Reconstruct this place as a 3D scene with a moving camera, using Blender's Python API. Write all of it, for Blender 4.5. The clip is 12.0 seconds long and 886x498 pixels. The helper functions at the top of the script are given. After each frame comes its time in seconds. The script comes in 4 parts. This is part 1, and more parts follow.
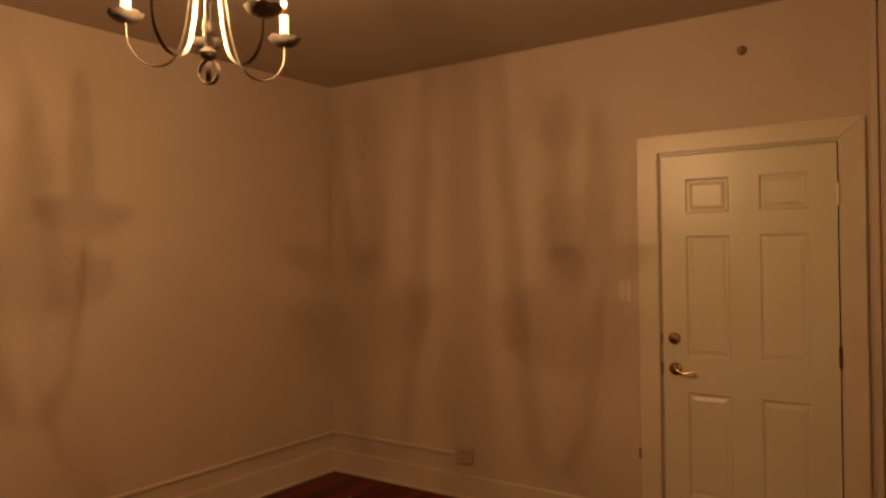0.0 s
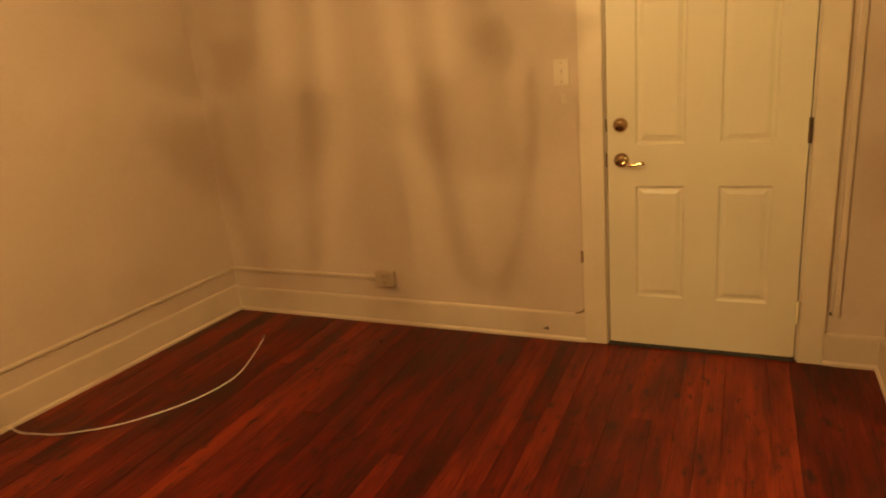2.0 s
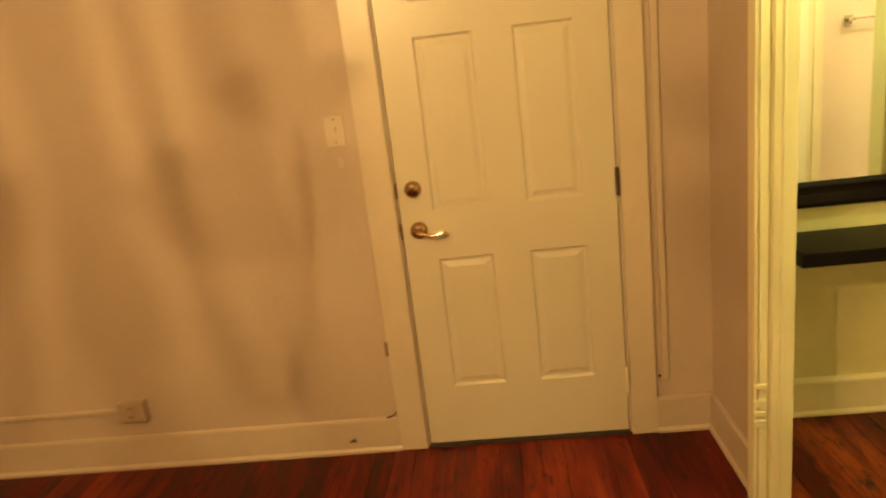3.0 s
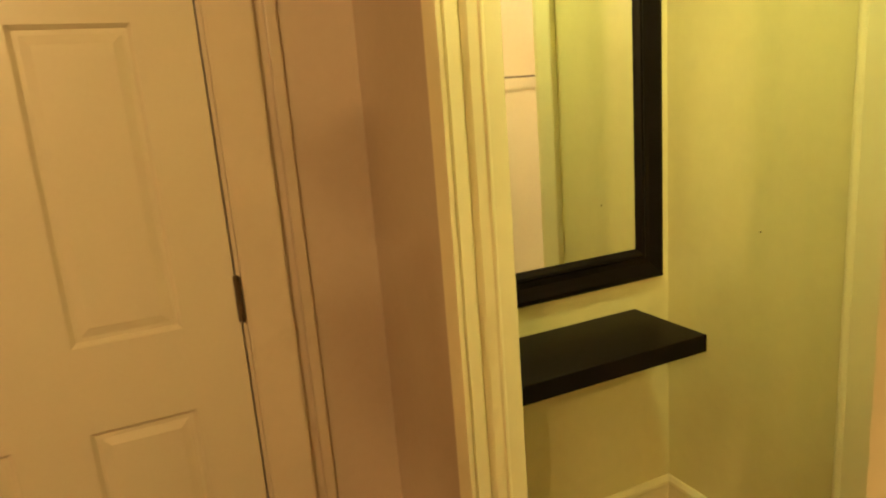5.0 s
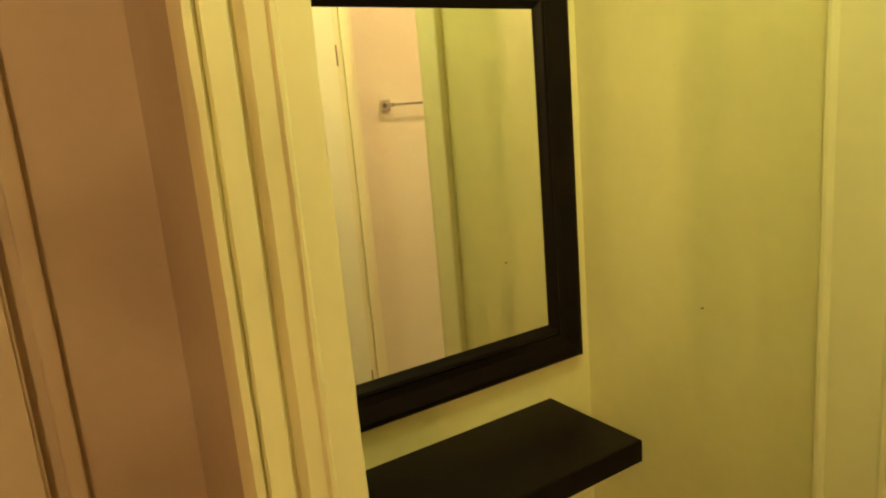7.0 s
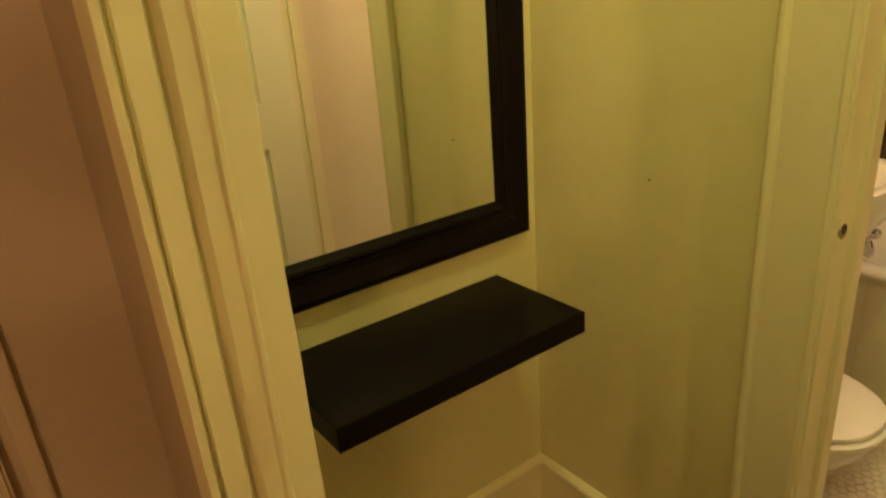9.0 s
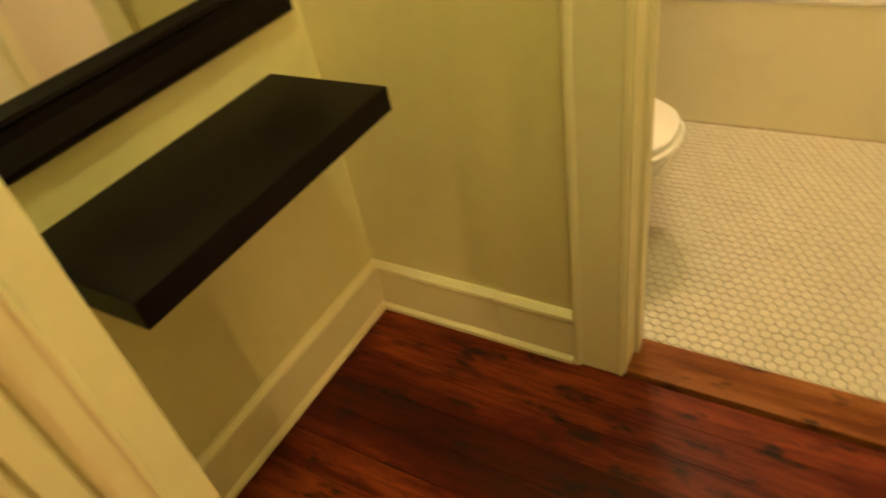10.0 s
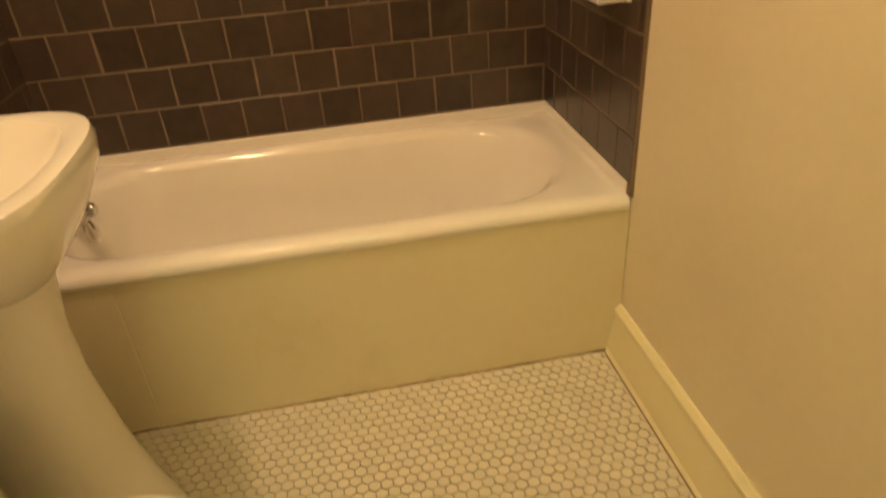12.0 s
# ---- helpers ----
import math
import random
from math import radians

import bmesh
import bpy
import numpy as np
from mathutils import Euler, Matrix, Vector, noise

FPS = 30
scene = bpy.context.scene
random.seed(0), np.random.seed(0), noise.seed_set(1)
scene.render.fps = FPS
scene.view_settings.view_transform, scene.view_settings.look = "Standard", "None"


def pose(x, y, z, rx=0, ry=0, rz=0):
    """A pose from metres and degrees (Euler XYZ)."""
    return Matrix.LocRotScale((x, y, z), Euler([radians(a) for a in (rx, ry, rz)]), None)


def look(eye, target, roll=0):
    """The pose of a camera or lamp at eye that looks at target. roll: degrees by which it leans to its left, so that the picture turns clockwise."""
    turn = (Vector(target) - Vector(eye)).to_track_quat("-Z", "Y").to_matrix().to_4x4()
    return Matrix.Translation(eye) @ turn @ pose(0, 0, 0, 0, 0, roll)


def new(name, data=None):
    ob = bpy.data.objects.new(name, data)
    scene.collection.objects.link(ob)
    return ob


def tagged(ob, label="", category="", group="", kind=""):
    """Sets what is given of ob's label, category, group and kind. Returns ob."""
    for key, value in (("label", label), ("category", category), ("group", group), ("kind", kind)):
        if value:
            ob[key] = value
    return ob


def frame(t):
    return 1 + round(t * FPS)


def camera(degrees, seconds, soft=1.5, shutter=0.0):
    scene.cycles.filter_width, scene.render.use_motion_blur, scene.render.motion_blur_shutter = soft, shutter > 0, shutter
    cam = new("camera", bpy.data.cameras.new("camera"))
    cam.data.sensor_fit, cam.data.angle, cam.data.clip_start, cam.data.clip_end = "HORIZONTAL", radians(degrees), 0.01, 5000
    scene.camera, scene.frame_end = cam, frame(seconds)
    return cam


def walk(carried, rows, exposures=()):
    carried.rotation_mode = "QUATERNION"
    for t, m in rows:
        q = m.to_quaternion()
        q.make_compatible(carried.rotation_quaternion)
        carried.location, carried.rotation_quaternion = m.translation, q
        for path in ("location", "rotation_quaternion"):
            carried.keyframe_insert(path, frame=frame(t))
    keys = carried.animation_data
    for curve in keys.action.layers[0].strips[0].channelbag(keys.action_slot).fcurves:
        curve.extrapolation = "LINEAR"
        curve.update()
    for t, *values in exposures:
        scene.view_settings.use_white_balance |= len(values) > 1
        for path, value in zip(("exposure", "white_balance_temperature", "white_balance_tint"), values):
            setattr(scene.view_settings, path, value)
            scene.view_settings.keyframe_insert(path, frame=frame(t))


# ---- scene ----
cam = camera(67.6, 12.0, soft=2.0, shutter=0.3)
EXPOSURES = [(0, -1.5, 6500, 30), (0.5, -1.47, 6500, 32), (1.0, -0.96, 6500, 20), (1.5, -0.6, 6500, 13), (2.0, -0.25, 6500, 7), (2.5, 0.0, 6500, 5), (3.5, -0.15, 6500, 0), (5.5, -0.44, 6500, 0), (6.5, -0.52, 6500, -1), (8.5, -1.2, 6500, 7), (9.0, -1.14, 6500, 10), (9.5, -0.88, 6500, 10), (10.0, -0.45, 6500, 10), (10.5, -0.2, 6500, 7), (11.0, -0.15, 6500, 8), (11.7, -0.6, 6500, 11), (12.0, -0.83, 6500, 14)]
PATH = [
    (0, (0.91, -3.598, 1.548), (-0.163, -1.91, 1.561), -0.8),
    (0.5, (0.825, -3.565, 1.622), (-0.136, -1.836, 1.327), -1.9),
    (1, (0.798, -3.474, 1.6), (-0.123, -1.768, 1.107), -3.1),
    (1.5, (0.69, -3.29, 1.585), (-0.226, -1.611, 1.0), -5.6),
    (2, (0.56, -3.047, 1.501), (-0.251, -1.317, 0.91), -5.4),
    (2.5, (0.428, -2.729, 1.508), (-0.098, -0.874, 0.978), -6.1),
    (3, (0.374, -2.436, 1.479), (0.195, -0.509, 0.975), -6.9),
    (3.2, (0.371, -2.333, 1.433), (0.279, -0.385, 0.993), -6.9),
    (3.5, (0.405, -2.143, 1.444), (0.513, -0.198, 0.993), -6.2),
    (3.7, (0.409, -2.031, 1.442), (0.657, -0.1, 0.983), -5.9),
    (5.3, (0.708, -1.362, 1.422), (1.572, 0.398, 0.980), -4.5),
    (5.5, (0.732, -1.287, 1.426), (1.635, 0.441, 0.979), -4.3),
    (5.7, (0.752, -1.223, 1.44), (1.726, 0.476, 1.035), -4.2),
    (6, (0.787, -1.171, 1.449), (1.801, 0.503, 1.035), -5.3),
    (6.5, (0.902, -1.114, 1.443), (1.933, 0.553, 1.043), -3.4),
    (6.7, (0.968, -1.114, 1.468), (1.989, 0.558, 1.067), -4.9),
    (8.3, (0.976, -1.09, 1.412), (2.072, 0.521, 0.957), -2.8),
    (8.5, (0.992, -1.089, 1.421), (2.079, 0.499, 0.877), -3.2),
    (9, (1.006, -1.087, 1.414), (2.082, 0.435, 0.688), -4.6),
    (9.2, (1.016, -1.075, 1.388), (2.087, 0.404, 0.573), -6.1),
    (9.5, (1.032, -1.052, 1.344), (2.081, 0.346, 0.371), -9.8),
    (10, (1.075, -0.935, 1.273), (2.332, -0.017, 0.017), -11.4),
    (10.2, (1.092, -0.866, 1.233), (2.458, -0.209, -0.071), -12.0),
    (10.5, (1.196, -0.852, 1.224), (2.654, -0.548, -0.11), -9.2),
    (10.7, (1.296, -0.864, 1.198), (2.799, -0.744, -0.116), -8.3),
    (11, (1.453, -0.852, 1.183), (2.943, -0.915, -0.149), -9.7),
    (11.5, (1.728, -0.8, 1.142), (3.293, -1.087, -0.071), -3.5),
    (11.7, (1.837, -0.789, 1.152), (3.454, -1.121, 0.023), -3.3),
    (12, (1.946, -0.836, 1.204), (3.636, -1.088, 0.164), -4.2),
]
walk(cam, [(t, look(eye, target, roll)) for t, eye, target, roll in PATH], EXPOSURES)

# ---- light ----
world = bpy.data.worlds.new("night")
scene.world = world
world.use_nodes = True
world.node_tree.nodes["Background"].inputs[0].default_value = (0.02, 0.025, 0.04, 1)
world.node_tree.nodes["Background"].inputs[1].default_value = 0.05
BULB = ((1.0, 0.62, 0.235), 222.0)        # candle bulbs of the chandelier
HALL = ((1.0, 0.97, 0.42), 178)           # ceiling globe of the small hall
BATH = ((1.0, 0.69, 0.37), 330)          # ceiling globe of the bathroom

# ---- plan, metres ----
NORTH = 0.008          # living room wall with the entrance door
CEIL = 2.755
STUB0, STUB1 = 1.145, 1.215   # wall between living room and hall
OPEN_N, OPEN_S = -0.492, -1.2
HALL_N, HALL_E, HALL_S = 0.043, 2.09, -1.46
BATH_W, BATH_E, BATH_N, BATH_S = 2.19, 3.880, -0.02, -1.487
DOOR_N, DOOR_S = -0.652, -1.346
SKEW = 0.085           # the west wall leans away from square
SOUTH = -6.4


# ---- materials ----
def mat(name, c1, c2, rough=0.5, scale=3.0, fine=60.0, bump=0.1, metal=0.0, stain=None, stain_scale=1.5, stain_cut=(0.55, 0.75), spec=0.5, emit=None, coat=0.0):
    m = bpy.data.materials.new(name)
    m.use_nodes = True
    n, l = m.node_tree.nodes, m.node_tree.links
    b = n["Principled BSDF"]
    tc = n.new("ShaderNodeTexCoord")
    geo = n.new("ShaderNodeNewGeometry")
    big = n.new("ShaderNodeTexNoise")
    big.inputs["Scale"].default_value, big.inputs["Detail"].default_value = scale, 5
    l.new(geo.outputs["Position"], big.inputs["Vector"])
    sm = n.new("ShaderNodeTexNoise")
    sm.inputs["Scale"].default_value, sm.inputs["Detail"].default_value = fine, 3
    l.new(geo.outputs["Position"], sm.inputs["Vector"])
    add = n.new("ShaderNodeMath")
    add.operation = "MULTIPLY_ADD"
    l.new(sm.outputs[0], add.inputs[0])
    add.inputs[1].default_value = 0.35
    l.new(big.outputs[0], add.inputs[2])
    ramp = n.new("ShaderNodeMapRange")
    ramp.inputs[1].default_value, ramp.inputs[2].default_value = 0.42, 0.92
    l.new(add.outputs[0], ramp.inputs[0])
    mix = n.new("ShaderNodeMix")
    mix.data_type = "RGBA"
    mix.inputs[6].default_value, mix.inputs[7].default_value = (*c1, 1), (*c2, 1)
    l.new(ramp.outputs[0], mix.inputs[0])
    out = mix.outputs[2]
    if stain:
        sn = n.new("ShaderNodeTexNoise")
        sn.inputs["Scale"].default_value, sn.inputs["Detail"].default_value, sn.inputs["Roughness"].default_value = stain_scale, 7, 0.65
        l.new(geo.outputs["Position"], sn.inputs["Vector"])
        cut = n.new("ShaderNodeMapRange")
        cut.inputs[1].default_value, cut.inputs[2].default_value = stain_cut
        l.new(sn.outputs[0], cut.inputs[0])
        mx = n.new("ShaderNodeMix")
        mx.data_type = "RGBA"
        l.new(cut.outputs[0], mx.inputs[0])
        l.new(out, mx.inputs[6])
        mx.inputs[7].default_value = (*stain, 1)
        out = mx.outputs[2]
    l.new(out, b.inputs["Base Color"])
    rr = n.new("ShaderNodeMapRange")
    rr.inputs[3].default_value, rr.inputs[4].default_value = rough * 0.85, min(1, rough * 1.15)
    l.new(big.outputs[0], rr.inputs[0])
    l.new(rr.outputs[0], b.inputs["Roughness"])
    b.inputs["Metallic"].default_value = metal
    b.inputs["Specular IOR Level"].default_value = spec
    b.inputs["Coat Weight"].default_value = coat
    if bump:
        bp = n.new("ShaderNodeBump")
        bp.inputs["Strength"].default_value, bp.inputs["Distance"].default_value = bump, 0.004
        l.new(add.outputs[0], bp.inputs["Height"])
        l.new(bp.outputs[0], b.inputs["Normal"])
    if emit:
        b.inputs["Emission Color"].default_value = (*emit[0], 1)
        b.inputs["Emission Strength"].default_value = emit[1]
    return m


def wood_mat(name, dark, mid, light, rough=0.36, scuff=0.568):
    """Stained boards that run along y: grain, a tone for each board, worn and dark patches."""
    m = bpy.data.materials.new(name)
    m.use_nodes = True
    n, l = m.node_tree.nodes, m.node_tree.links
    b = n["Principled BSDF"]
    geo, info = n.new("ShaderNodeNewGeometry"), n.new("ShaderNodeObjectInfo")
    sc = n.new("ShaderNodeVectorMath")
    sc.operation = "MULTIPLY"
    sc.inputs[1].default_value = (1, 0.06, 1)
    l.new(geo.outputs["Position"], sc.inputs[0])
    off = n.new("ShaderNodeVectorMath")
    off.operation = "MULTIPLY_ADD"
    l.new(info.outputs["Random"], off.inputs[0])
    off.inputs[1].default_value = (7, 13, 5)
    l.new(sc.outputs[0], off.inputs[2])
    grain = n.new("ShaderNodeTexNoise")
    grain.inputs["Scale"].default_value, grain.inputs["Detail"].default_value, grain.inputs["Distortion"].default_value = 55, 6, 1.2
    l.new(off.outputs[0], grain.inputs["Vector"])
    patch = n.new("ShaderNodeTexNoise")
    patch.inputs["Scale"].default_value, patch.inputs["Detail"].default_value, patch.inputs["Roughness"].default_value = 2.6, 6, 0.7
    pv = n.new("ShaderNodeVectorMath")
    pv.operation = "MULTIPLY"
    pv.inputs[1].default_value = (2.6, 0.55, 1)
    l.new(geo.outputs["Position"], pv.inputs[0])
    l.new(pv.outputs[0], patch.inputs["Vector"])
    m1 = n.new("ShaderNodeMath")
    m1.operation = "MULTIPLY_ADD"
    l.new(info.outputs["Random"], m1.inputs[0])
    m1.inputs[1].default_value = 0.58
    l.new(grain.outputs[0], m1.inputs[2])
    m2 = n.new("ShaderNodeMath")
    m2.operation = "MULTIPLY_ADD"
    l.new(patch.outputs[0], m2.inputs[0])
    m2.inputs[1].default_value = 2.5
    l.new(m1.outputs[0], m2.inputs[2])
    ramp = n.new("ShaderNodeValToRGB")
    e = ramp.color_ramp.elements
    e[0].position, e[0].color = 0.46, (*dark, 1)
    e[1].position, e[1].color = 0.78, (*light, 1)
    k = e.new(0.61)
    k.color = (*mid, 1)
    half = n.new("ShaderNodeMath")
    half.operation = "MULTIPLY"
    half.inputs[1].default_value = 0.305
    l.new(m2.outputs[0], half.inputs[0])
    l.new(half.outputs[0], ramp.inputs[0])
    b.inputs["Specular IOR Level"].default_value = 0.22
    # black scuffs
    sv = n.new("ShaderNodeVectorMath")
    sv.operation = "MULTIPLY"
    sv.inputs[1].default_value = (1.5, 0.55, 1)
    l.new(geo.outputs["Position"], sv.inputs[0])
    sn = n.new("ShaderNodeTexNoise")
    sn.inputs["Scale"].default_value, sn.inputs["Detail"].default_value, sn.inputs["Roughness"].default_value = 16, 5, 0.6
    l.new(sv.outputs[0], sn.inputs["Vector"])
    cut = n.new("ShaderNodeMapRange")
    cut.inputs[1].default_value, cut.inputs[2].default_value = scuff, scuff + 0.13
    l.new(sn.outputs[0], cut.inputs[0])
    mx = n.new("ShaderNodeMix")
    mx.data_type = "RGBA"
    l.new(cut.outputs[0], mx.inputs[0])
    l.new(ramp.outputs[0], mx.inputs[6])
    mx.inputs[7].default_value = (0.012, 0.004, 0.003, 1)
    l.new(mx.outputs[2], b.inputs["Base Color"])
    rr = n.new("ShaderNodeMapRange")
    rr.inputs[1].default_value, rr.inputs[2].default_value = 0.3, 0.7
    rr.inputs[3].default_value, rr.inputs[4].default_value = rough * 0.75, rough * 1.4
    l.new(patch.outputs[0], rr.inputs[0])
    l.new(rr.outputs[0], b.inputs["Roughness"])
    bp = n.new("ShaderNodeBump")
    bp.inputs["Strength"].default_value, bp.inputs["Distance"].default_value = 0.15, 0.002
    l.new(grain.outputs[0], bp.inputs["Height"])
    l.new(bp.outputs[0], b.inputs["Normal"])
    return m


def piece_mat(name, c1, c2, rough, bump=0.1, scale=30, coat=0.0, spread=1.0):
    """Tiles: a tone for each piece, mottled glaze."""
    m = bpy.data.materials.new(name)
    m.use_nodes = True
    n, l = m.node_tree.nodes, m.node_tree.links
    b = n["Principled BSDF"]
    geo, info = n.new("ShaderNodeNewGeometry"), n.new("ShaderNodeObjectInfo")
    ns = n.new("ShaderNodeTexNoise")
    ns.inputs["Scale"].default_value, ns.inputs["Detail"].default_value = scale, 4
    l.new(geo.outputs["Position"], ns.inputs["Vector"])
    sm = n.new("ShaderNodeMath")
    l.new(info.outputs["Random"], sm.inputs[0])
    l.new(geo.outputs["Random Per Island"], sm.inputs[1])
    fr = n.new("ShaderNodeMath")
    fr.operation = "FRACT"
    l.new(sm.outputs[0], fr.inputs[0])
    a = n.new("ShaderNodeMath")
    a.operation = "MULTIPLY_ADD"
    l.new(fr.outputs[0], a.inputs[0])
    a.inputs[1].default_value = 0.6 * spread
    l.new(ns.outputs[0], a.inputs[2])
    r = n.new("ShaderNodeMapRange")
    r.inputs[1].default_value, r.inputs[2].default_value = 0.35, 1.15
    l.new(a.outputs[0], r.inputs[0])
    mix = n.new("ShaderNodeMix")
    mix.data_type = "RGBA"
    mix.inputs[6].default_value, mix.inputs[7].default_value = (*c1, 1), (*c2, 1)
    l.new(r.outputs[0], mix.inputs[0])
    l.new(mix.outputs[2], b.inputs["Base Color"])
    b.inputs["Roughness"].default_value = rough
    b.inputs["Coat Weight"].default_value = coat
    bp = n.new("ShaderNodeBump")
    bp.inputs["Strength"].default_value, bp.inputs["Distance"].default_value = bump, 0.003
    l.new(ns.outputs[0], bp.inputs["Height"])
    l.new(bp.outputs[0], b.inputs["Normal"])
    return m


PLASTER = mat("living_plaster", (0.47, 0.375, 0.295), (0.53, 0.43, 0.345), 0.6, 1.6, 45, 0.12, stain=(0.43, 0.335, 0.26), stain_scale=0.9)
CEILING = mat("ceiling_paint", (0.42, 0.34, 0.27), (0.48, 0.40, 0.32), 0.7, 1.2, 40, 0.15)
HALL_PAINT = mat("hall_paint", (0.66, 0.60, 0.32), (0.74, 0.68, 0.39), 0.36, 1.8, 28, 0.28)
BATH_PAINT = mat("bath_paint", (0.70, 0.62, 0.46), (0.76, 0.69, 0.53), 0.55, 1.8, 45, 0.15)
TRIM = mat("trim_paint", (0.75, 0.68, 0.44), (0.81, 0.75, 0.52), 0.34, 2, 30, 0.4, stain=(0.66, 0.58, 0.42), stain_scale=5.0, stain_cut=(0.68, 0.95))
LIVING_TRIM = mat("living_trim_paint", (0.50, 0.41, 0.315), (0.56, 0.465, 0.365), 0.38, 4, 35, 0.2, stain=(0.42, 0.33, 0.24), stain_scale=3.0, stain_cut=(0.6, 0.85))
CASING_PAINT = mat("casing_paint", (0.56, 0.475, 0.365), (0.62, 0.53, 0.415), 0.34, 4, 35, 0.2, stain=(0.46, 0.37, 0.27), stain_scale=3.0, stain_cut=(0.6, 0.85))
ENTRANCE = mat("entrance_paint", (0.58, 0.52, 0.40), (0.62, 0.56, 0.44), 0.33, 2.5, 90, 0.08)
DOOR_PAINT = mat("door_paint", (0.77, 0.74, 0.555), (0.81, 0.78, 0.605), 0.4, 2.5, 90, 0.08)
WOOD = wood_mat("red_stained_boards", (0.026, 0.0016, 0.001), (0.086, 0.0045, 0.0022), (0.20, 0.022, 0.0075))
WORN = wood_mat("worn_hall_boards", (0.026, 0.0025, 0.001), (0.068, 0.0048, 0.002), (0.215, 0.038, 0.009), scuff=0.535)
SUBFLOOR = mat("dark_joint", (0.022, 0.004, 0.003), (0.034, 0.007, 0.005), 0.9)
SILL_WOOD = wood_mat("worn_sill", (0.055, 0.012, 0.005), (0.17, 0.048, 0.012), (0.30, 0.115, 0.028), 0.4)
BLACK_WOOD = mat("espresso_wood", (0.0040, 0.0024, 0.0028), (0.0075, 0.005, 0.0055), 0.40, 6, 120, 0.1, spec=0.10)
IRON = mat("wrought_iron", (0.045, 0.038, 0.034), (0.15, 0.13, 0.115), 0.42, 14, 90, 0.25, metal=0.35)
BRASS = mat("worn_brass", (0.38, 0.25, 0.13), (0.48, 0.34, 0.19), 0.17, 20, 120, 0.05, metal=1.0)
BRONZE = mat("dark_hinge", (0.10, 0.07, 0.04), (0.16, 0.11, 0.07), 0.45, 20, 90, 0.1, metal=0.8)
CHROME = mat("chrome", (0.62, 0.60, 0.58), (0.70, 0.68, 0.66), 0.12, 20, 90, 0.02, metal=1.0)
PORCELAIN = mat("porcelain", (0.80, 0.785, 0.745), (0.83, 0.815, 0.78), 0.12, 3, 40, 0.02, coat=0.3)
ENAMEL = mat("tub_enamel", (0.85, 0.82, 0.785), (0.88, 0.85, 0.815), 0.11, 3, 40, 0.03, coat=0.3)
APRON = mat("apron_enamel", (0.77, 0.69, 0.49), (0.81, 0.74, 0.55), 0.4, 2, 40, 0.1, stain=(0.70, 0.61, 0.42), stain_scale=2.2)
GROUT = mat("dark_grout", (0.025, 0.018, 0.008), (0.15, 0.115, 0.06), 0.9, 2.0, 60, 0.1)
WALL_GROUT = mat("wall_grout", (0.17, 0.125, 0.085), (0.25, 0.19, 0.13), 0.9, 8, 90, 0.2)
SEALANT = mat("dirty_sealant", (0.16, 0.11, 0.055), (0.46, 0.36, 0.21), 0.8, 9, 60, 0.2)
HEX = piece_mat("hex_tile", (0.62, 0.57, 0.475), (0.70, 0.655, 0.555), 0.30, 0.1, 20, spread=0.55)
BROWN_TILE = piece_mat("brown_tile", (0.038, 0.026, 0.020), (0.076, 0.053, 0.042), 0.32, 0.3, 26, 0.1)
OLD_PLASTIC = mat("browned_plastic", (0.40, 0.31, 0.22), (0.46, 0.36, 0.26), 0.45, 8, 60, 0.05)
SWITCH_PLASTIC = mat("switch_plastic", (0.54, 0.46, 0.36), (0.58, 0.50, 0.40), 0.4, 8, 60, 0.05)
CABLE_WHITE = mat("white_cable", (0.78, 0.74, 0.68), (0.82, 0.78, 0.72), 0.45, 8, 60, 0.05)
TARNISH = mat("tarnished_metal", (0.22, 0.14, 0.08), (0.32, 0.22, 0.14), 0.5, 30, 120, 0.1, metal=0.3)
CANDLE = mat("candle_sleeve", (0.78, 0.72, 0.58), (0.82, 0.76, 0.62), 0.5, 8, 60, 0.05)
# near-black for sill, screw and crumb, and for the shade in hole and slots
NEAR_BLACK = mat("near_black_matte", (0.02, 0.015, 0.012), (0.04, 0.03, 0.025), 0.7, 20, 90, 0.1)
BULB_GLOW = mat("bulb_glow", (0.8, 0.8, 0.8), (0.8, 0.8, 0.8), 0.3, bump=0, emit=(BULB[0], 3000))
HALL_GLOW = mat("hall_glow", (0.8, 0.8, 0.8), (0.8, 0.8, 0.8), 0.3, bump=0, emit=HALL)
BATH_GLOW = mat("bath_glow", (0.8, 0.8, 0.8), (0.8, 0.8, 0.8), 0.3, bump=0, emit=BATH)
MIRROR = bpy.data.materials.new("mirror_glass")
MIRROR.use_nodes = True
_b = MIRROR.node_tree.nodes["Principled BSDF"]
_b.inputs["Base Color"].default_value, _b.inputs["Metallic"].default_value, _b.inputs["Roughness"].default_value = (0.9, 0.91, 0.9, 1), 1.0, 0.01


# ---- mesh helpers ----
def box(bm, x0, x1, y0, y1, z0, z1, bevel=0.0, segs=2):
    g = bmesh.ops.create_cube(bm, size=1.0)
    vs = g["verts"]
    bmesh.ops.transform(bm, matrix=Matrix.Translation(((x0 + x1) / 2, (y0 + y1) / 2, (z0 + z1) / 2)) @ Matrix.Diagonal((abs(x1 - x0), abs(y1 - y0), abs(z1 - z0), 1)), verts=vs)
    if bevel:
        es = list({e for v in vs for e in v.link_edges})
        bmesh.ops.bevel(bm, geom=es, offset=bevel, segments=segs, affect="EDGES", profile=0.6)


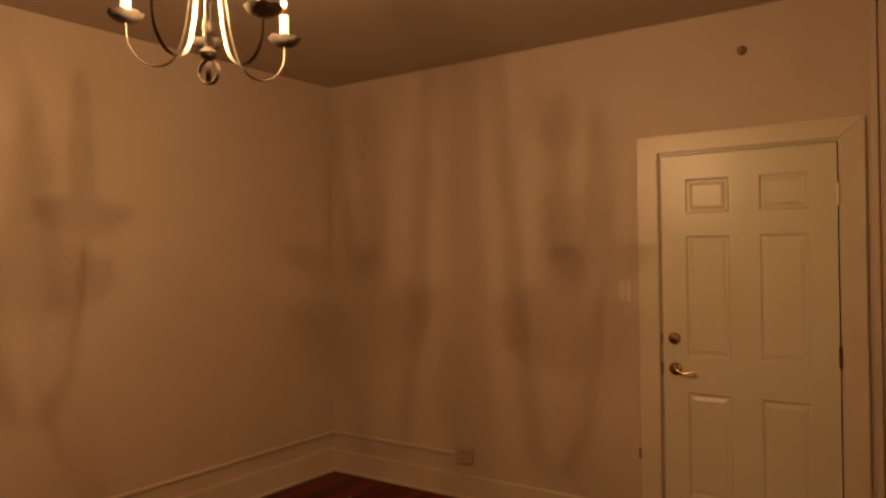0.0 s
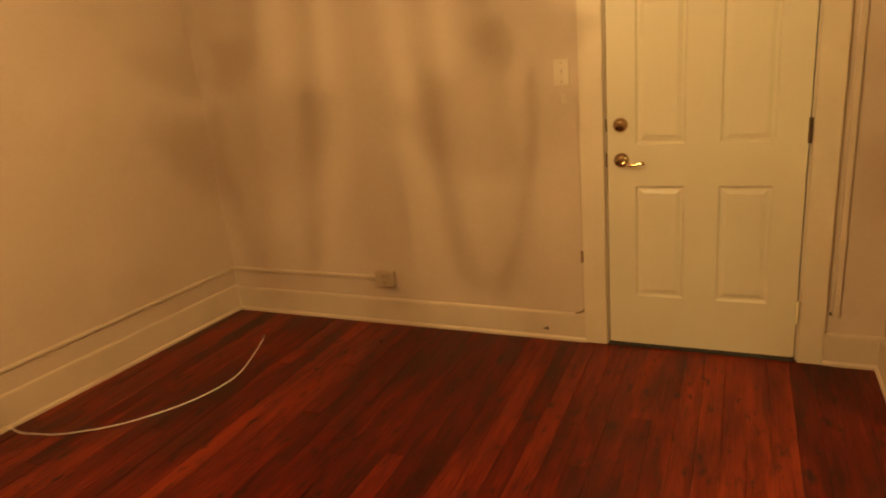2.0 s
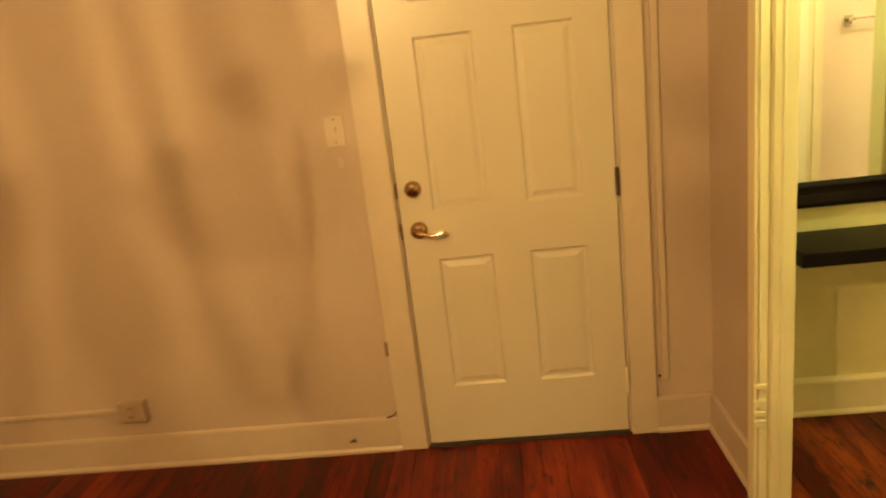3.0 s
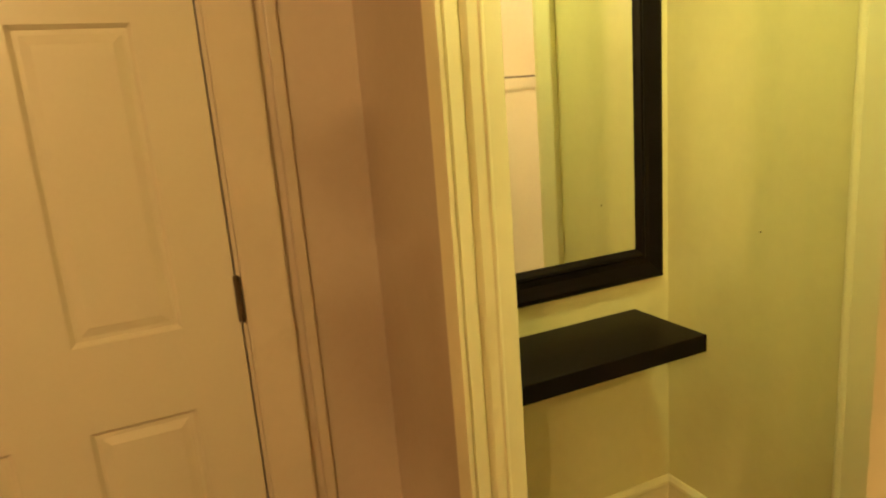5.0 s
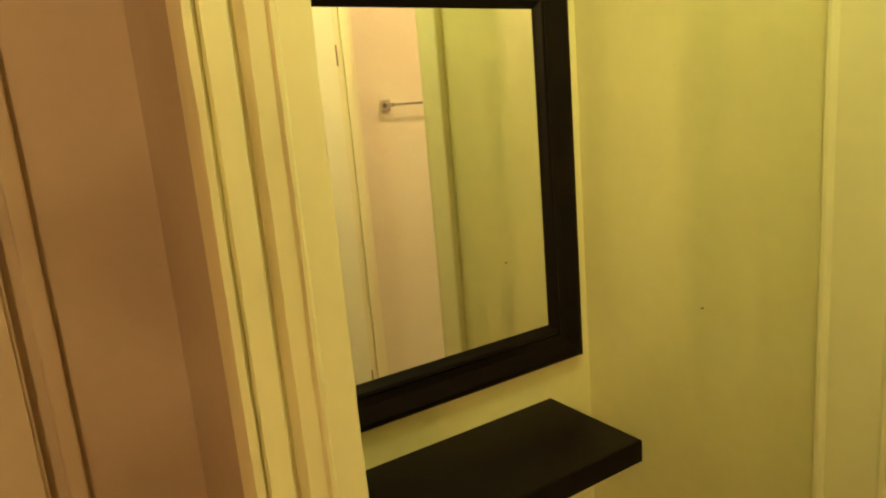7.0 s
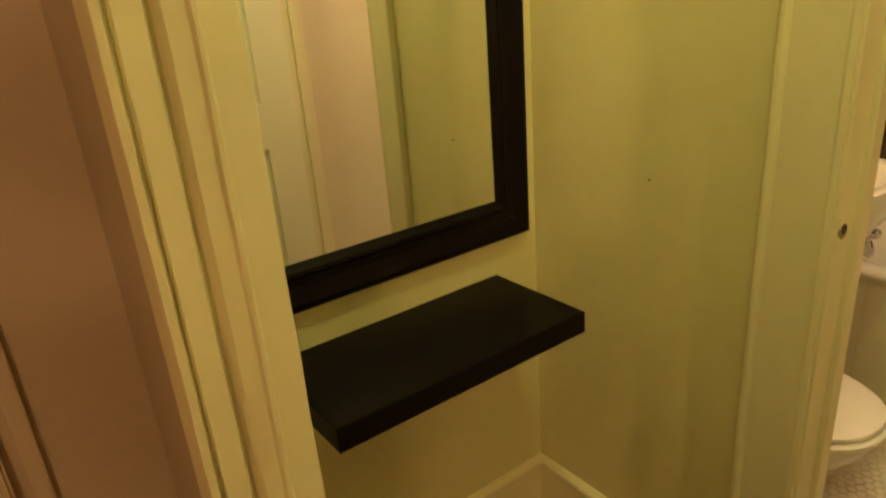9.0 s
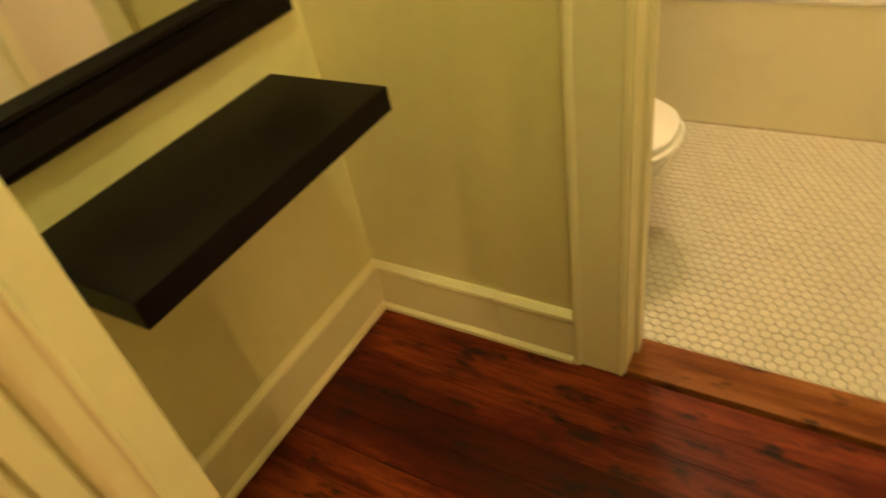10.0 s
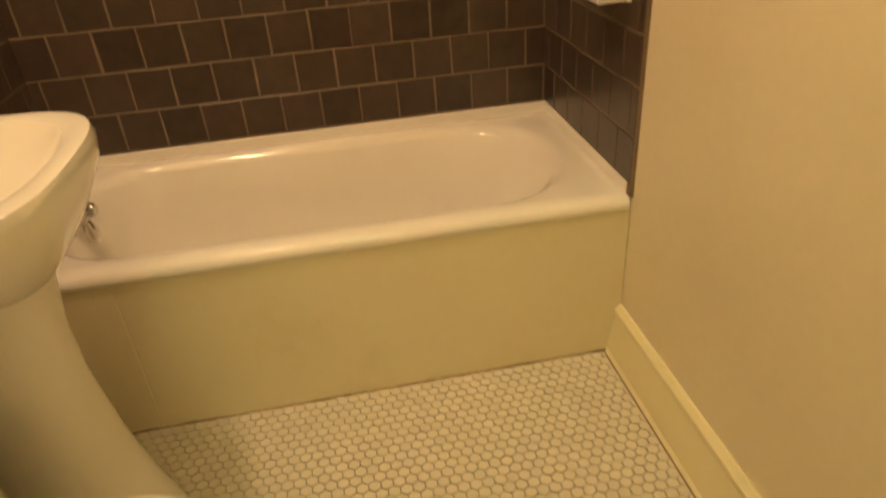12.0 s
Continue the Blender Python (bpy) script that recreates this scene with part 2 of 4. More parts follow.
def prism(bm, outline, axis, a, b, off=(0, 0)):
    """Extrude a closed outline of pairs along an axis from a to b; pairs are the other two axes in order."""
    def at(p, s):
        p = (p[0] + off[0], p[1] + off[1])
        return {"x": (s, p[0], p[1]), "y": (p[0], s, p[1]), "z": (p[0], p[1], s)}[axis]
    v0 = [bm.verts.new(at(p, a)) for p in outline]
    v1 = [bm.verts.new(at(p, b)) for p in outline]
    k = len(outline)
    for i in range(k):
        bm.faces.new((v0[i], v0[(i + 1) % k], v1[(i + 1) % k], v1[i]))
    bm.faces.new(v0)
    bm.faces.new(v1)


def spin(bm, profile, seg=24, m=Matrix.Identity(4)):
    """A turned body from (radius, height) pairs about z, closed at both ends."""
    rings = []
    for r, z in profile:
        rings.append([bm.verts.new(m @ Vector((max(r, 1e-4) * math.cos(2 * math.pi * i / seg), max(r, 1e-4) * math.sin(2 * math.pi * i / seg), z))) for i in range(seg)])
    for a, b in zip(rings, rings[1:]):
        for i in range(seg):
            bm.faces.new((a[i], a[(i + 1) % seg], b[(i + 1) % seg], b[i]))
    bm.faces.new(rings[0])
    bm.faces.new(rings[-1])


def loft(bm, rings, cap=True):
    """Skin a list of rings of the same count."""
    vv = [[bm.verts.new(p) for p in r] for r in rings]
    for a, b in zip(vv, vv[1:]):
        k = len(a)
        for i in range(k):
            bm.faces.new((a[i], a[(i + 1) % k], b[(i + 1) % k], b[i]))
    if cap:
        bm.faces.new(vv[0])
        bm.faces.new(vv[-1])


def sweep(bm, pts, w, h, side=None, round_=0):
    """A bar of section w by h (or a tube of radius w with round_ sides) along points."""
    pts = [Vector(p) for p in pts]
    rings = []
    for i, p in enumerate(pts):
        d = (pts[min(i + 1, len(pts) - 1)] - pts[max(i - 1, 0)]).normalized()
        s = Vector(side) if side else (d.cross(Vector((0, 0, 1))) if abs(d.z) < 0.95 else Vector((1, 0, 0)))
        s = (s - d * s.dot(d)).normalized()
        u = d.cross(s).normalized()
        if round_:
            rings.append([p + s * w * math.cos(2 * math.pi * k / round_) + u * w * math.sin(2 * math.pi * k / round_) for k in range(round_)])
        else:
            rings.append([p + s * w / 2 + u * h / 2, p - s * w / 2 + u * h / 2, p - s * w / 2 - u * h / 2, p + s * w / 2 - u * h / 2])
    loft(bm, rings)


def spline(ctrl, steps=10):
    """Catmull-Rom through control points."""
    c = [Vector(p) for p in ctrl]
    c = [c[0] * 2 - c[1]] + c + [c[-1] * 2 - c[-2]]
    out = []
    for i in range(1, len(c) - 2):
        for s in range(steps):
            t = s / steps
            p0, p1, p2, p3 = c[i - 1:i + 3]
            out.append(0.5 * ((2 * p1) + (p2 - p0) * t + (2 * p0 - 5 * p1 + 4 * p2 - p3) * t * t + (3 * p1 - p0 - 3 * p2 + p3) * t ** 3))
    out.append(c[-2])
    return out


def part(name, bm, material, parent=None, label="", smooth=False):
    """Link a bmesh as one mesh object, under a thing or a part."""
    bmesh.ops.recalc_face_normals(bm, faces=bm.faces[:])
    me = bpy.data.meshes.new(name)
    bm.to_mesh(me)
    bm.free()
    me.materials.append(material)
    if smooth:
        for p in me.polygons:
            p.use_smooth = True
        me.set_sharp_from_angle(angle=radians(40))
    ob = new(name, me)
    if parent:
        ob.parent = parent
    if label:
        ob["label"] = label
    return ob


def thing(name, label, category, group="", kind="", at=(0, 0, 0)):
    ob = new(name)
    ob.location = at
    ob.empty_display_size = 0.1
    return tagged(ob, label, category, group, kind)


def setting(name, bm, material, label, category, smooth=False):
    return tagged(part(name, bm, material, smooth=smooth), label, category, "", "structure")


# ---- structure ----
T = 0.12
bm = bmesh.new()
box(bm, -2.7, -0.024, NORTH, NORTH + T, 0, CEIL)
box(bm, 0.836, STUB0, NORTH, NORTH + T, 0, CEIL)
box(bm, -0.024, 0.836, NORTH, NORTH + T, 2.066, CEIL)
wall_north = setting("wall_north", bm, PLASTER, "cream plaster wall with faint shadows round the entrance door", "wall")

bm = bmesh.new()
prism(bm, [(-2.338, NORTH), (-2.338 - SKEW * 6.41, SOUTH), (-2.5 - SKEW * 6.41, SOUTH), (-2.5, NORTH)], "z", 0, CEIL)
setting("wall_west", bm, PLASTER, "cream plaster living room side wall", "wall")

bm = bmesh.new()
box(bm, -3.0, STUB1, SOUTH - T, SOUTH, 0, CEIL)
setting("wall_south", bm, PLASTER, "plain cream plaster wall closing the living room", "wall")

bm = bmesh.new()
box(bm, STUB0, STUB1, OPEN_N + 0.012, NORTH + T, 0, CEIL)
box(bm, STUB0, STUB1, SOUTH - T, OPEN_S - 0.012, 0, CEIL)
box(bm, STUB0, STUB1, OPEN_S - 0.012, OPEN_N + 0.012, 2.12, CEIL)
setting("wall_partition", bm, PLASTER, "cream plaster partition with a trimmed opening to the hall", "wall")

bm = bmesh.new()
box(bm, STUB1 + 0.003, HALL_E + 0.1, HALL_N, HALL_N + T, 0, CEIL)
setting("wall_hall_north", bm, HALL_PAINT, "glossy pale yellow hall wall behind the mirror", "wall")
bm = bmesh.new()
box(bm, STUB1, STUB1 + 0.003, OPEN_N + 0.012, HALL_N, 0, CEIL)
box(bm, STUB1, STUB1 + 0.003, HALL_S, OPEN_S - 0.012, 0, CEIL)
box(bm, STUB1, STUB1 + 0.003, OPEN_S - 0.012, OPEN_N + 0.012, 2.12, CEIL)
setting("wall_hall_west", bm, HALL_PAINT, "pale yellow hall side of the partition", "wall")
bm = bmesh.new()
box(bm, STUB1, HALL_E + 0.1, HALL_S - T, HALL_S, 0, CEIL)
setting("wall_hall_south", bm, HALL_PAINT, "plain pale yellow wall closing the hall", "wall")
bm = bmesh.new()
box(bm, HALL_E, HALL_E + 0.05, DOOR_N + 0.02, HALL_N, 0, CEIL)
box(bm, HALL_E, HALL_E + 0.05, HALL_S, DOOR_S - 0.02, 0, CEIL)
box(bm, HALL_E, HALL_E + 0.05, DOOR_S - 0.02, DOOR_N + 0.02, 2.07, CEIL)
setting("wall_hall_east", bm, HALL_PAINT, "glossy pale yellow hall wall beside the bathroom door", "wall")

bm = bmesh.new()
box(bm, HALL_E + 0.05, BATH_W, DOOR_N + 0.02, BATH_N + T, 0, CEIL)
box(bm, HALL_E + 0.05, BATH_W, BATH_S - T, DOOR_S - 0.02, 0, CEIL)
box(bm, HALL_E + 0.05, BATH_W, DOOR_S - 0.02, DOOR_N + 0.02, 2.07, CEIL)
setting("wall_bath_west", bm, BATH_PAINT, "cream bathroom wall beside the doorway", "wall")
bm = bmesh.new()
box(bm, BATH_W, BATH_E + T, BATH_N, BATH_N + T, 0, CEIL)
wall_bath_north = setting("wall_bath_north", bm, BATH_PAINT, "cream bathroom wall behind toilet and sink", "wall")
bm = bmesh.new()
prism(bm, [(BATH_W, -1.490), (3.232, BATH_S), (BATH_E + T, BATH_S), (BATH_E + T, BATH_S - T), (BATH_W, BATH_S - T)], "z", 0, CEIL)
wall_bath_south = setting("wall_bath_south", bm, BATH_PAINT, "cream painted bathroom wall beside the tub", "wall")
bm = bmesh.new()
box(bm, BATH_E, BATH_E + T, BATH_S, BATH_N, 0, CEIL)
wall_bath_east = setting("wall_bath_east", bm, WALL_GROUT, "bathroom wall with dark brown square tiles above the tub", "wall")

bm = bmesh.new()
box(bm, -3.0, BATH_E + T, SOUTH - T, 0.3, CEIL, CEIL + 0.1)
setting("ceiling", bm, CEILING, "dull cream plaster ceiling", "ceiling")

bm = bmesh.new()
box(bm, -3.0, 2.10, SOUTH - T, 0.3, -0.12, -0.012)
floor = setting("floor", bm, SUBFLOOR, "dark red stained wooden board floor, worn and scuffed", "floor")
bm = bmesh.new()
box(bm, 2.10, BATH_E + T, BATH_S - T, BATH_N + T, -0.12, 0.011)
floor_bath = setting("floor_bath", bm, GROUT, "cream hexagon tile bathroom floor with dark joints", "floor")


def baseboard(line, h, label, paint, side=1, foot=0.026, plain=False):
    """A baseboard along a plan line from a to b; side: which way it stands proud (left of the line is 1)."""
    a, b = Vector(line[0]), Vector(line[1])
    d = (b - a).normalized()
    nrm = Vector((-d.y, d.x)) * side
    prof = [(0, 0), (foot, 0), (foot, 0.012), (foot - 0.009, 0.022), (0.016, h - 0.03), (0.019, h - 0.022), (0.018, h - 0.012), (0.010, h - 0.004), (0.006, h), (0, h)]
    if plain:
        prof = [(0, 0), (foot, 0), (foot, 0.012), (foot - 0.009, 0.022), (0.014, h - 0.012), (0.012, h - 0.004), (0.008, h), (0, h)]
    bm = bmesh.new()
    loft(bm, [[(p.x + nrm.x * u, p.y + nrm.y * u, v) for u, v in prof] for p in (a, b)])
    return tagged(part("baseboard", bm, paint), label, "baseboard", "baseboards", "structure")


WX = lambda y: -2.338 + SKEW * y
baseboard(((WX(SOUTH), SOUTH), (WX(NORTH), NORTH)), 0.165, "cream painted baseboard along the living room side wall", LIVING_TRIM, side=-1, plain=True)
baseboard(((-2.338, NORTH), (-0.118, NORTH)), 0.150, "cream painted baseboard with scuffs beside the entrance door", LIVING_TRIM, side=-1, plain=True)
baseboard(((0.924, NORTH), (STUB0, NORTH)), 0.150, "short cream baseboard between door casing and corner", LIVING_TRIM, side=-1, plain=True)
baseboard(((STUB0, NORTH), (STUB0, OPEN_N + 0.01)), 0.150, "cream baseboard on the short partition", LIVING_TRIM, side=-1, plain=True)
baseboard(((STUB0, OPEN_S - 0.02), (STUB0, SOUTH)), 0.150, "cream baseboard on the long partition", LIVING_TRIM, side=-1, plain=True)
baseboard(((STUB1 + 0.003, HALL_N), (HALL_E, HALL_N)), 0.163, "cream painted hall baseboard under the mirror", TRIM, side=-1, foot=0.019)
baseboard(((HALL_E, HALL_N), (HALL_E, -0.328)), 0.163, "cream hall baseboard ending at a vertical crack", TRIM, side=-1)
baseboard(((HALL_E, -0.330), (HALL_E, -0.528)), 0.161, "short cream hall baseboard between crack and door casing", TRIM, side=-1)
baseboard(((BATH_W, -1.490), (3.245, BATH_S)), 0.158, "cream bathroom baseboard along the tile floor", TRIM, side=1, foot=0.040)


# ---- entrance door ----
def panelled(bm, x0, x1, z0, z1, y, thick, panels, drop=0.009, lip=0.026, rise=0.006, flat=0.026):
    """A door leaf in the xz plane whose front (towards -y) carries moulded panels."""
    xs = sorted({x0, x1, *[p[0] for p in panels], *[p[1] for p in panels]})
    zs = sorted({z0, z1, *[p[2] for p in panels], *[p[3] for p in panels]})
    grid = {(i, j): bm.verts.new((a, y, c)) for i, a in enumerate(xs) for j, c in enumerate(zs)}
    front = []
    for i in range(len(xs) - 1):
        for j in range(len(zs) - 1):
            front.append(bm.faces.new((grid[i, j], grid[i + 1, j], grid[i + 1, j + 1], grid[i, j + 1])))
    inner = [f for f in front if any(p[0] < f.calc_center_median().x < p[1] and p[2] < f.calc_center_median().z < p[3] for p in panels)]
    rim = [e for e in bm.edges if len(e.link_faces) == 1]
    g = bmesh.ops.extrude_edge_only(bm, edges=rim)
    vs = [v for v in g["geom"] if isinstance(v, bmesh.types.BMVert)]
    bmesh.ops.translate(bm, vec=(0, thick, 0), verts=vs)
    bmesh.ops.contextual_create(bm, geom=[e for e in bm.edges if len(e.link_faces) == 1])
    bmesh.ops.recalc_face_normals(bm, faces=bm.faces[:])
    for f in inner:
        for th, dp in ((0.003, 0.0), (lip * 0.5, -drop), (lip * 0.5, 0.0), (flat, rise)):
            bmesh.ops.inset_individual(bm, faces=[f], thickness=th, depth=dp)


door_1 = thing("door_1", "cream six-panel entrance door, closed, with brass lever and deadbolt", "door", "", "structure")
PX, PZ = ((0.124, 0.340), (0.475, 0.692)), ((0.265, 0.806), (0.990, 1.622), (1.735, 1.918))
bm = bmesh.new()
panelled(bm, 0.003, 0.810, 0.018, 2.043, 0.0, 0.044, [(*a, *c) for a in PX for c in PZ])
leaf = part("leaf", bm, ENTRANCE, door_1)


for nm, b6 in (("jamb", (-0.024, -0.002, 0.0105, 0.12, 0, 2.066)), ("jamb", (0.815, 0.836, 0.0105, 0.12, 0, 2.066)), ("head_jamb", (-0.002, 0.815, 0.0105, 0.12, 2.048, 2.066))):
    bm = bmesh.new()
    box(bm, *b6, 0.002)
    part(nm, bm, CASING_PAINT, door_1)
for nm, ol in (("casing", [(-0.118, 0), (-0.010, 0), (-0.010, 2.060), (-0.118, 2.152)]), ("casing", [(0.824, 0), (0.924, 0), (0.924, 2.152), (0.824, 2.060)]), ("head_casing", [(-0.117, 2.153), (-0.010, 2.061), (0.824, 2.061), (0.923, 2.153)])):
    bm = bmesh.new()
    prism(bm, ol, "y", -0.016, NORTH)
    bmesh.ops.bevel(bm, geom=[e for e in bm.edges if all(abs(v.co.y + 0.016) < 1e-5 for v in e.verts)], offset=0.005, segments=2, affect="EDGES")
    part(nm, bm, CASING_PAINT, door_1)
bm = bmesh.new()
box(bm, -0.002, 0.815, -0.010, 0.10, -0.011, 0.013, 0.003)
part("sill", bm, NEAR_BLACK, door_1, "dark metal door sill")
for z in (0.24, 1.035, 1.80):
    bm = bmesh.new()
    spin(bm, [(0.0065, -0.052), (0.0065, 0.052)], 10, pose(0.8125, -0.006, z))
    box(bm, 0.806, 0.819, -0.0045, 0.001, z - 0.048, z + 0.048)
    for k in (-0.017, 0.017):
        spin(bm, [(0.0072, k - 0.001), (0.0072, k + 0.001)], 10, pose(0.8125, -0.006, z))
    part("hinge", bm, BRONZE if z == 1.035 else TRIM, door_1, "dark butt hinge" if z == 1.035 else "painted butt hinge", True)
OUT = pose(0, 0, 0, 90, 0, 0)
bm = bmesh.new()
spin(bm, [(0.033, 0), (0.033, 0.004), (0.0315, 0.008), (0.029, 0.014), (0.025, 0.020), (0.019, 0.0245), (0.010, 0.027), (0.002, 0.028)], 28, Matrix.Translation((0.062, 0, 1.082)) @ OUT)
bolt = part("deadbolt", bm, BRASS, door_1, "round brass deadbolt", True)
bm = bmesh.new()
box(bm, -0.004, 0.004, -0.040, -0.024, -0.014, 0.014, 0.002)
bmesh.ops.transform(bm, matrix=Matrix.Translation((0.062, 0, 1.082)), verts=bm.verts[:])
part("thumb_turn", bm, BRASS, bolt, smooth=True)
bm = bmesh.new()
spin(bm, [(0.034, 0), (0.034, 0.004), (0.031, 0.010), (0.022, 0.016), (0.014, 0.020), (0.012, 0.045), (0.010, 0.048)], 28, Matrix.Translation((0.066, 0, 0.923)) @ OUT)
rose = part("lever_rose", bm, BRASS, door_1, "round brass lever rose", True)
bm = bmesh.new()
sweep(bm, spline([(0.062, -0.045, 0.923), (0.085, -0.050, 0.919), (0.112, -0.050, 0.909), (0.138, -0.049, 0.911), (0.160, -0.047, 0.918), (0.170, -0.046, 0.910)], 6), 0.0062, 0, round_=8)
part("lever", bm, BRASS, rose, "curved brass lever handle", True)
bm = bmesh.new()
box(bm, -0.0035, 0.003, -0.0055, 0.02, 0.892, 0.954, 0.001)
part("latch_plate", bm, BRONZE, door_1, "dark latch plate")
bm = bmesh.new()
box(bm, -0.0035, 0.003, -0.0055, 0.02, 1.055, 1.110, 0.001)
part("bolt_plate", bm, BRONZE, door_1, "dark bolt plate")


# ---- trim of the opening between living room and hall ----
def opening_trim(y, out, label):
    """The moulded end of the partition; out: +1 where the opening lies towards -y."""
    prof = [(1.110, 0.045), (1.110, 0.002), (1.112, -0.004), (1.120, -0.005), (1.1225, 0.005), (1.1255, 0.006), (1.1275, -0.002), (1.151, -0.001), (1.154, 0.004), (1.156, 0.011), (1.160, 0.011), (1.162, 0.0), (1.166, -0.004), (1.185, -0.004), (1.188, -0.0085), (1.192, -0.0085), (1.196, -0.004), (1.222, -0.003), (1.230, -0.001), (1.233, 0.004), (1.233, 0.045)]
    lumps = random.Random(11)
    drift = [0.0] * len(prof)
    rings = []
    for k in range(107):
        drift = [0.55 * d + lumps.uniform(-0.0007, 0.0007) for d in drift]
        rings.append([(x + (d if 0 < i < len(prof) - 1 else 0), y + out * (v + (0.6 * d if 0 < i < len(prof) - 1 else 0)), 0.02 * k) for i, ((x, v), d) in enumerate(zip(prof, drift))])
    bm = bmesh.new()
    loft(bm, rings)
    tagged(part("trim", bm, TRIM, smooth=True), label, "door trim", "opening trim", "structure")


opening_trim(OPEN_N, 1, "moulded cream door trim, chipped paint near the floor")
opening_trim(OPEN_S, -1, "moulded cream door trim at the far jamb of the opening")
bm = bmesh.new()
box(bm, 1.112, 1.233, OPEN_S, OPEN_N, 2.10, 2.14, 0.003)
tagged(part("trim", bm, TRIM), "cream head trim over the hall opening", "door trim", "opening trim", "structure")
bm = bmesh.new()
for z, r in ((0.30, 0.012), (0.335, 0.010), (0.37, 0.012), (0.43, 0.008)):
    box(bm, 1.109, 1.148, OPEN_N - 0.008, OPEN_N + 0.01, z - r, z + r, 0.003)
tagged(part("trim_patch", bm, TRIM), "lumpy old paint patches low on the trim", "paint patch", "", "structure")

# ---- bathroom doorway and its open door ----
def wall_casing(x, y0, y1, z1, label):
    prof = [(0.0, 0), (0.020, 0.0), (0.023, 0.004), (0.023, 0.010), (0.019, 0.015), (0.015, 0.018), (0.015, abs(y1 - y0) - 0.014), (0.018, abs(y1 - y0) - 0.008), (0.016, abs(y1 - y0)), (0, abs(y1 - y0))]
    s = 1 if y1 > y0 else -1
    bm = bmesh.new()
    prism(bm, [(x - u, y0 + s * v) for u, v in prof], "z", 0, z1)
    tagged(part("trim", bm, TRIM), label, "door trim", "bathroom door trim", "structure")


wall_casing(HALL_E, -0.530, -0.646, 2.16, "wide cream casing of the bathroom doorway")
wall_casing(HALL_E, -1.455, -1.358, 2.16, "cream casing behind the open bathroom door")
bm = bmesh.new()
box(bm, HALL_E - 0.018, HALL_E, -1.357, -0.641, 2.055, 2.16, 0.003)
tagged(part("trim", bm, TRIM), "cream head casing of the bathroom doorway", "door trim", "bathroom door trim", "structure")
bm = bmesh.new()
box(bm, 2.082, 2.194, DOOR_N, DOOR_N + 0.0195, 0, 2.05, 0.002)
box(bm, 2.140, 2.176, DOOR_N - 0.011, DOOR_N + 0.002, 0, 2.05, 0.003)
tagged(part("trim", bm, TRIM), "cream door jamb with stop and worn strike plate", "door jamb", "bathroom door trim", "structure")
bm = bmesh.new()
box(bm, 2.082, 2.194, DOOR_S - 0.0195, DOOR_S, 0, 2.05, 0.002)
box(bm, 2.140, 2.176, DOOR_S - 0.002, DOOR_S + 0.011, 0, 2.05, 0.003)
tagged(part("trim", bm, TRIM), "cream hinge jamb of the bathroom doorway", "door jamb", "bathroom door trim", "structure")
bm = bmesh.new()
box(bm, 2.082, 2.194, DOOR_S, DOOR_N, 2.05, 2.069, 0.002)
tagged(part("trim", bm, TRIM), "cream head jamb of the bathroom doorway", "door jamb", "bathroom door trim", "structure")
strike = thing("strike_plate", "painted-over strike plate with a worn dark disc standing in for the shade inside the latch hole", "strike plate", at=(2.103, DOOR_N, 0.998))
bm = bmesh.new()
box(bm, -0.011, 0.011, -0.002, 0.001, -0.030, 0.030, 0.001)
part("plate", bm, TRIM, strike, "plate painted over in cream")
bm = bmesh.new()
spin(bm, [(0.014, 0), (0.0135, 0.0024), (0.011, 0.0028)], 11, Matrix.Translation((0.001, 0, 0.006)) @ OUT)
part("worn_ring", bm, TARNISH, strike, "bare tarnished metal round the hole")
# no hole is cut: a near-black disc gives its inner shade by colour
bm = bmesh.new()
spin(bm, [(0.009, 0), (0.009, 0.0033), (0.008, 0.0037)], 14, Matrix.Translation((0.001, 0, 0.009)) @ OUT)
part("latch_hole_shade", bm, NEAR_BLACK, strike, "dark disc standing in for the shade inside the latch hole")
bm = bmesh.new()
spin(bm, [(0.004, 0), (0.004, 0.0035), (0.001, 0.004)], 10, Matrix.Translation((0, 0, -0.020)) @ OUT)
part("screw", bm, TRIM, strike)

door_2 = thing("door_2", "cream painted panel door of the bathroom, standing open into the hall", "door", "", "structure")
bm = bmesh.new()
panelled(bm, -0.680, -0.003, 0.018, 2.035, 0.0, 0.036, [(-0.545, -0.140, 0.215, 0.885), (-0.545, -0.140, 1.055, 1.900)], 0.011, 0.018, 0.0, 0.002)
part("leaf", bm, DOOR_PAINT, door_2)
# the panelled face looks north, so the leaf is turned about its hinge
door_2.matrix_basis = Matrix.Translation((2.112, -1.338, 0)) @ pose(0, 0, 0, 0, 0, 180) @ Matrix.Diagonal((-1, 1, 1, 1))
for z in (0.345, 1.72):
    bm = bmesh.new()
    spin(bm, [(0.0045, -0.040), (0.0045, 0.040)], 10, pose(0.0015, 0.0045, z))
    part("hinge", bm, TARNISH, door_2, "tarnished hinge knuckle", True)
bm = bmesh.new()
spin(bm, [(0.026, 0), (0.026, 0.005), (0.012, 0.010), (0.010, 0.030), (0.022, 0.040), (0.027, 0.052), (0.020, 0.066), (0.004, 0.070)], 24, Matrix.Translation((-0.62, 0, 0.98)) @ OUT)
part("knob", bm, BRASS, door_2, "round brass knob", True)

bm = bmesh.new()
box(bm, 2.080, 2.193, DOOR_S, DOOR_N, -0.012, 0.0165, 0.004)
tagged(part("threshold", bm, SILL_WOOD), "worn orange brown wooden threshold board", "threshold", "", "structure")


# ---- living room fixtures ----
DEAD = (1, 2)


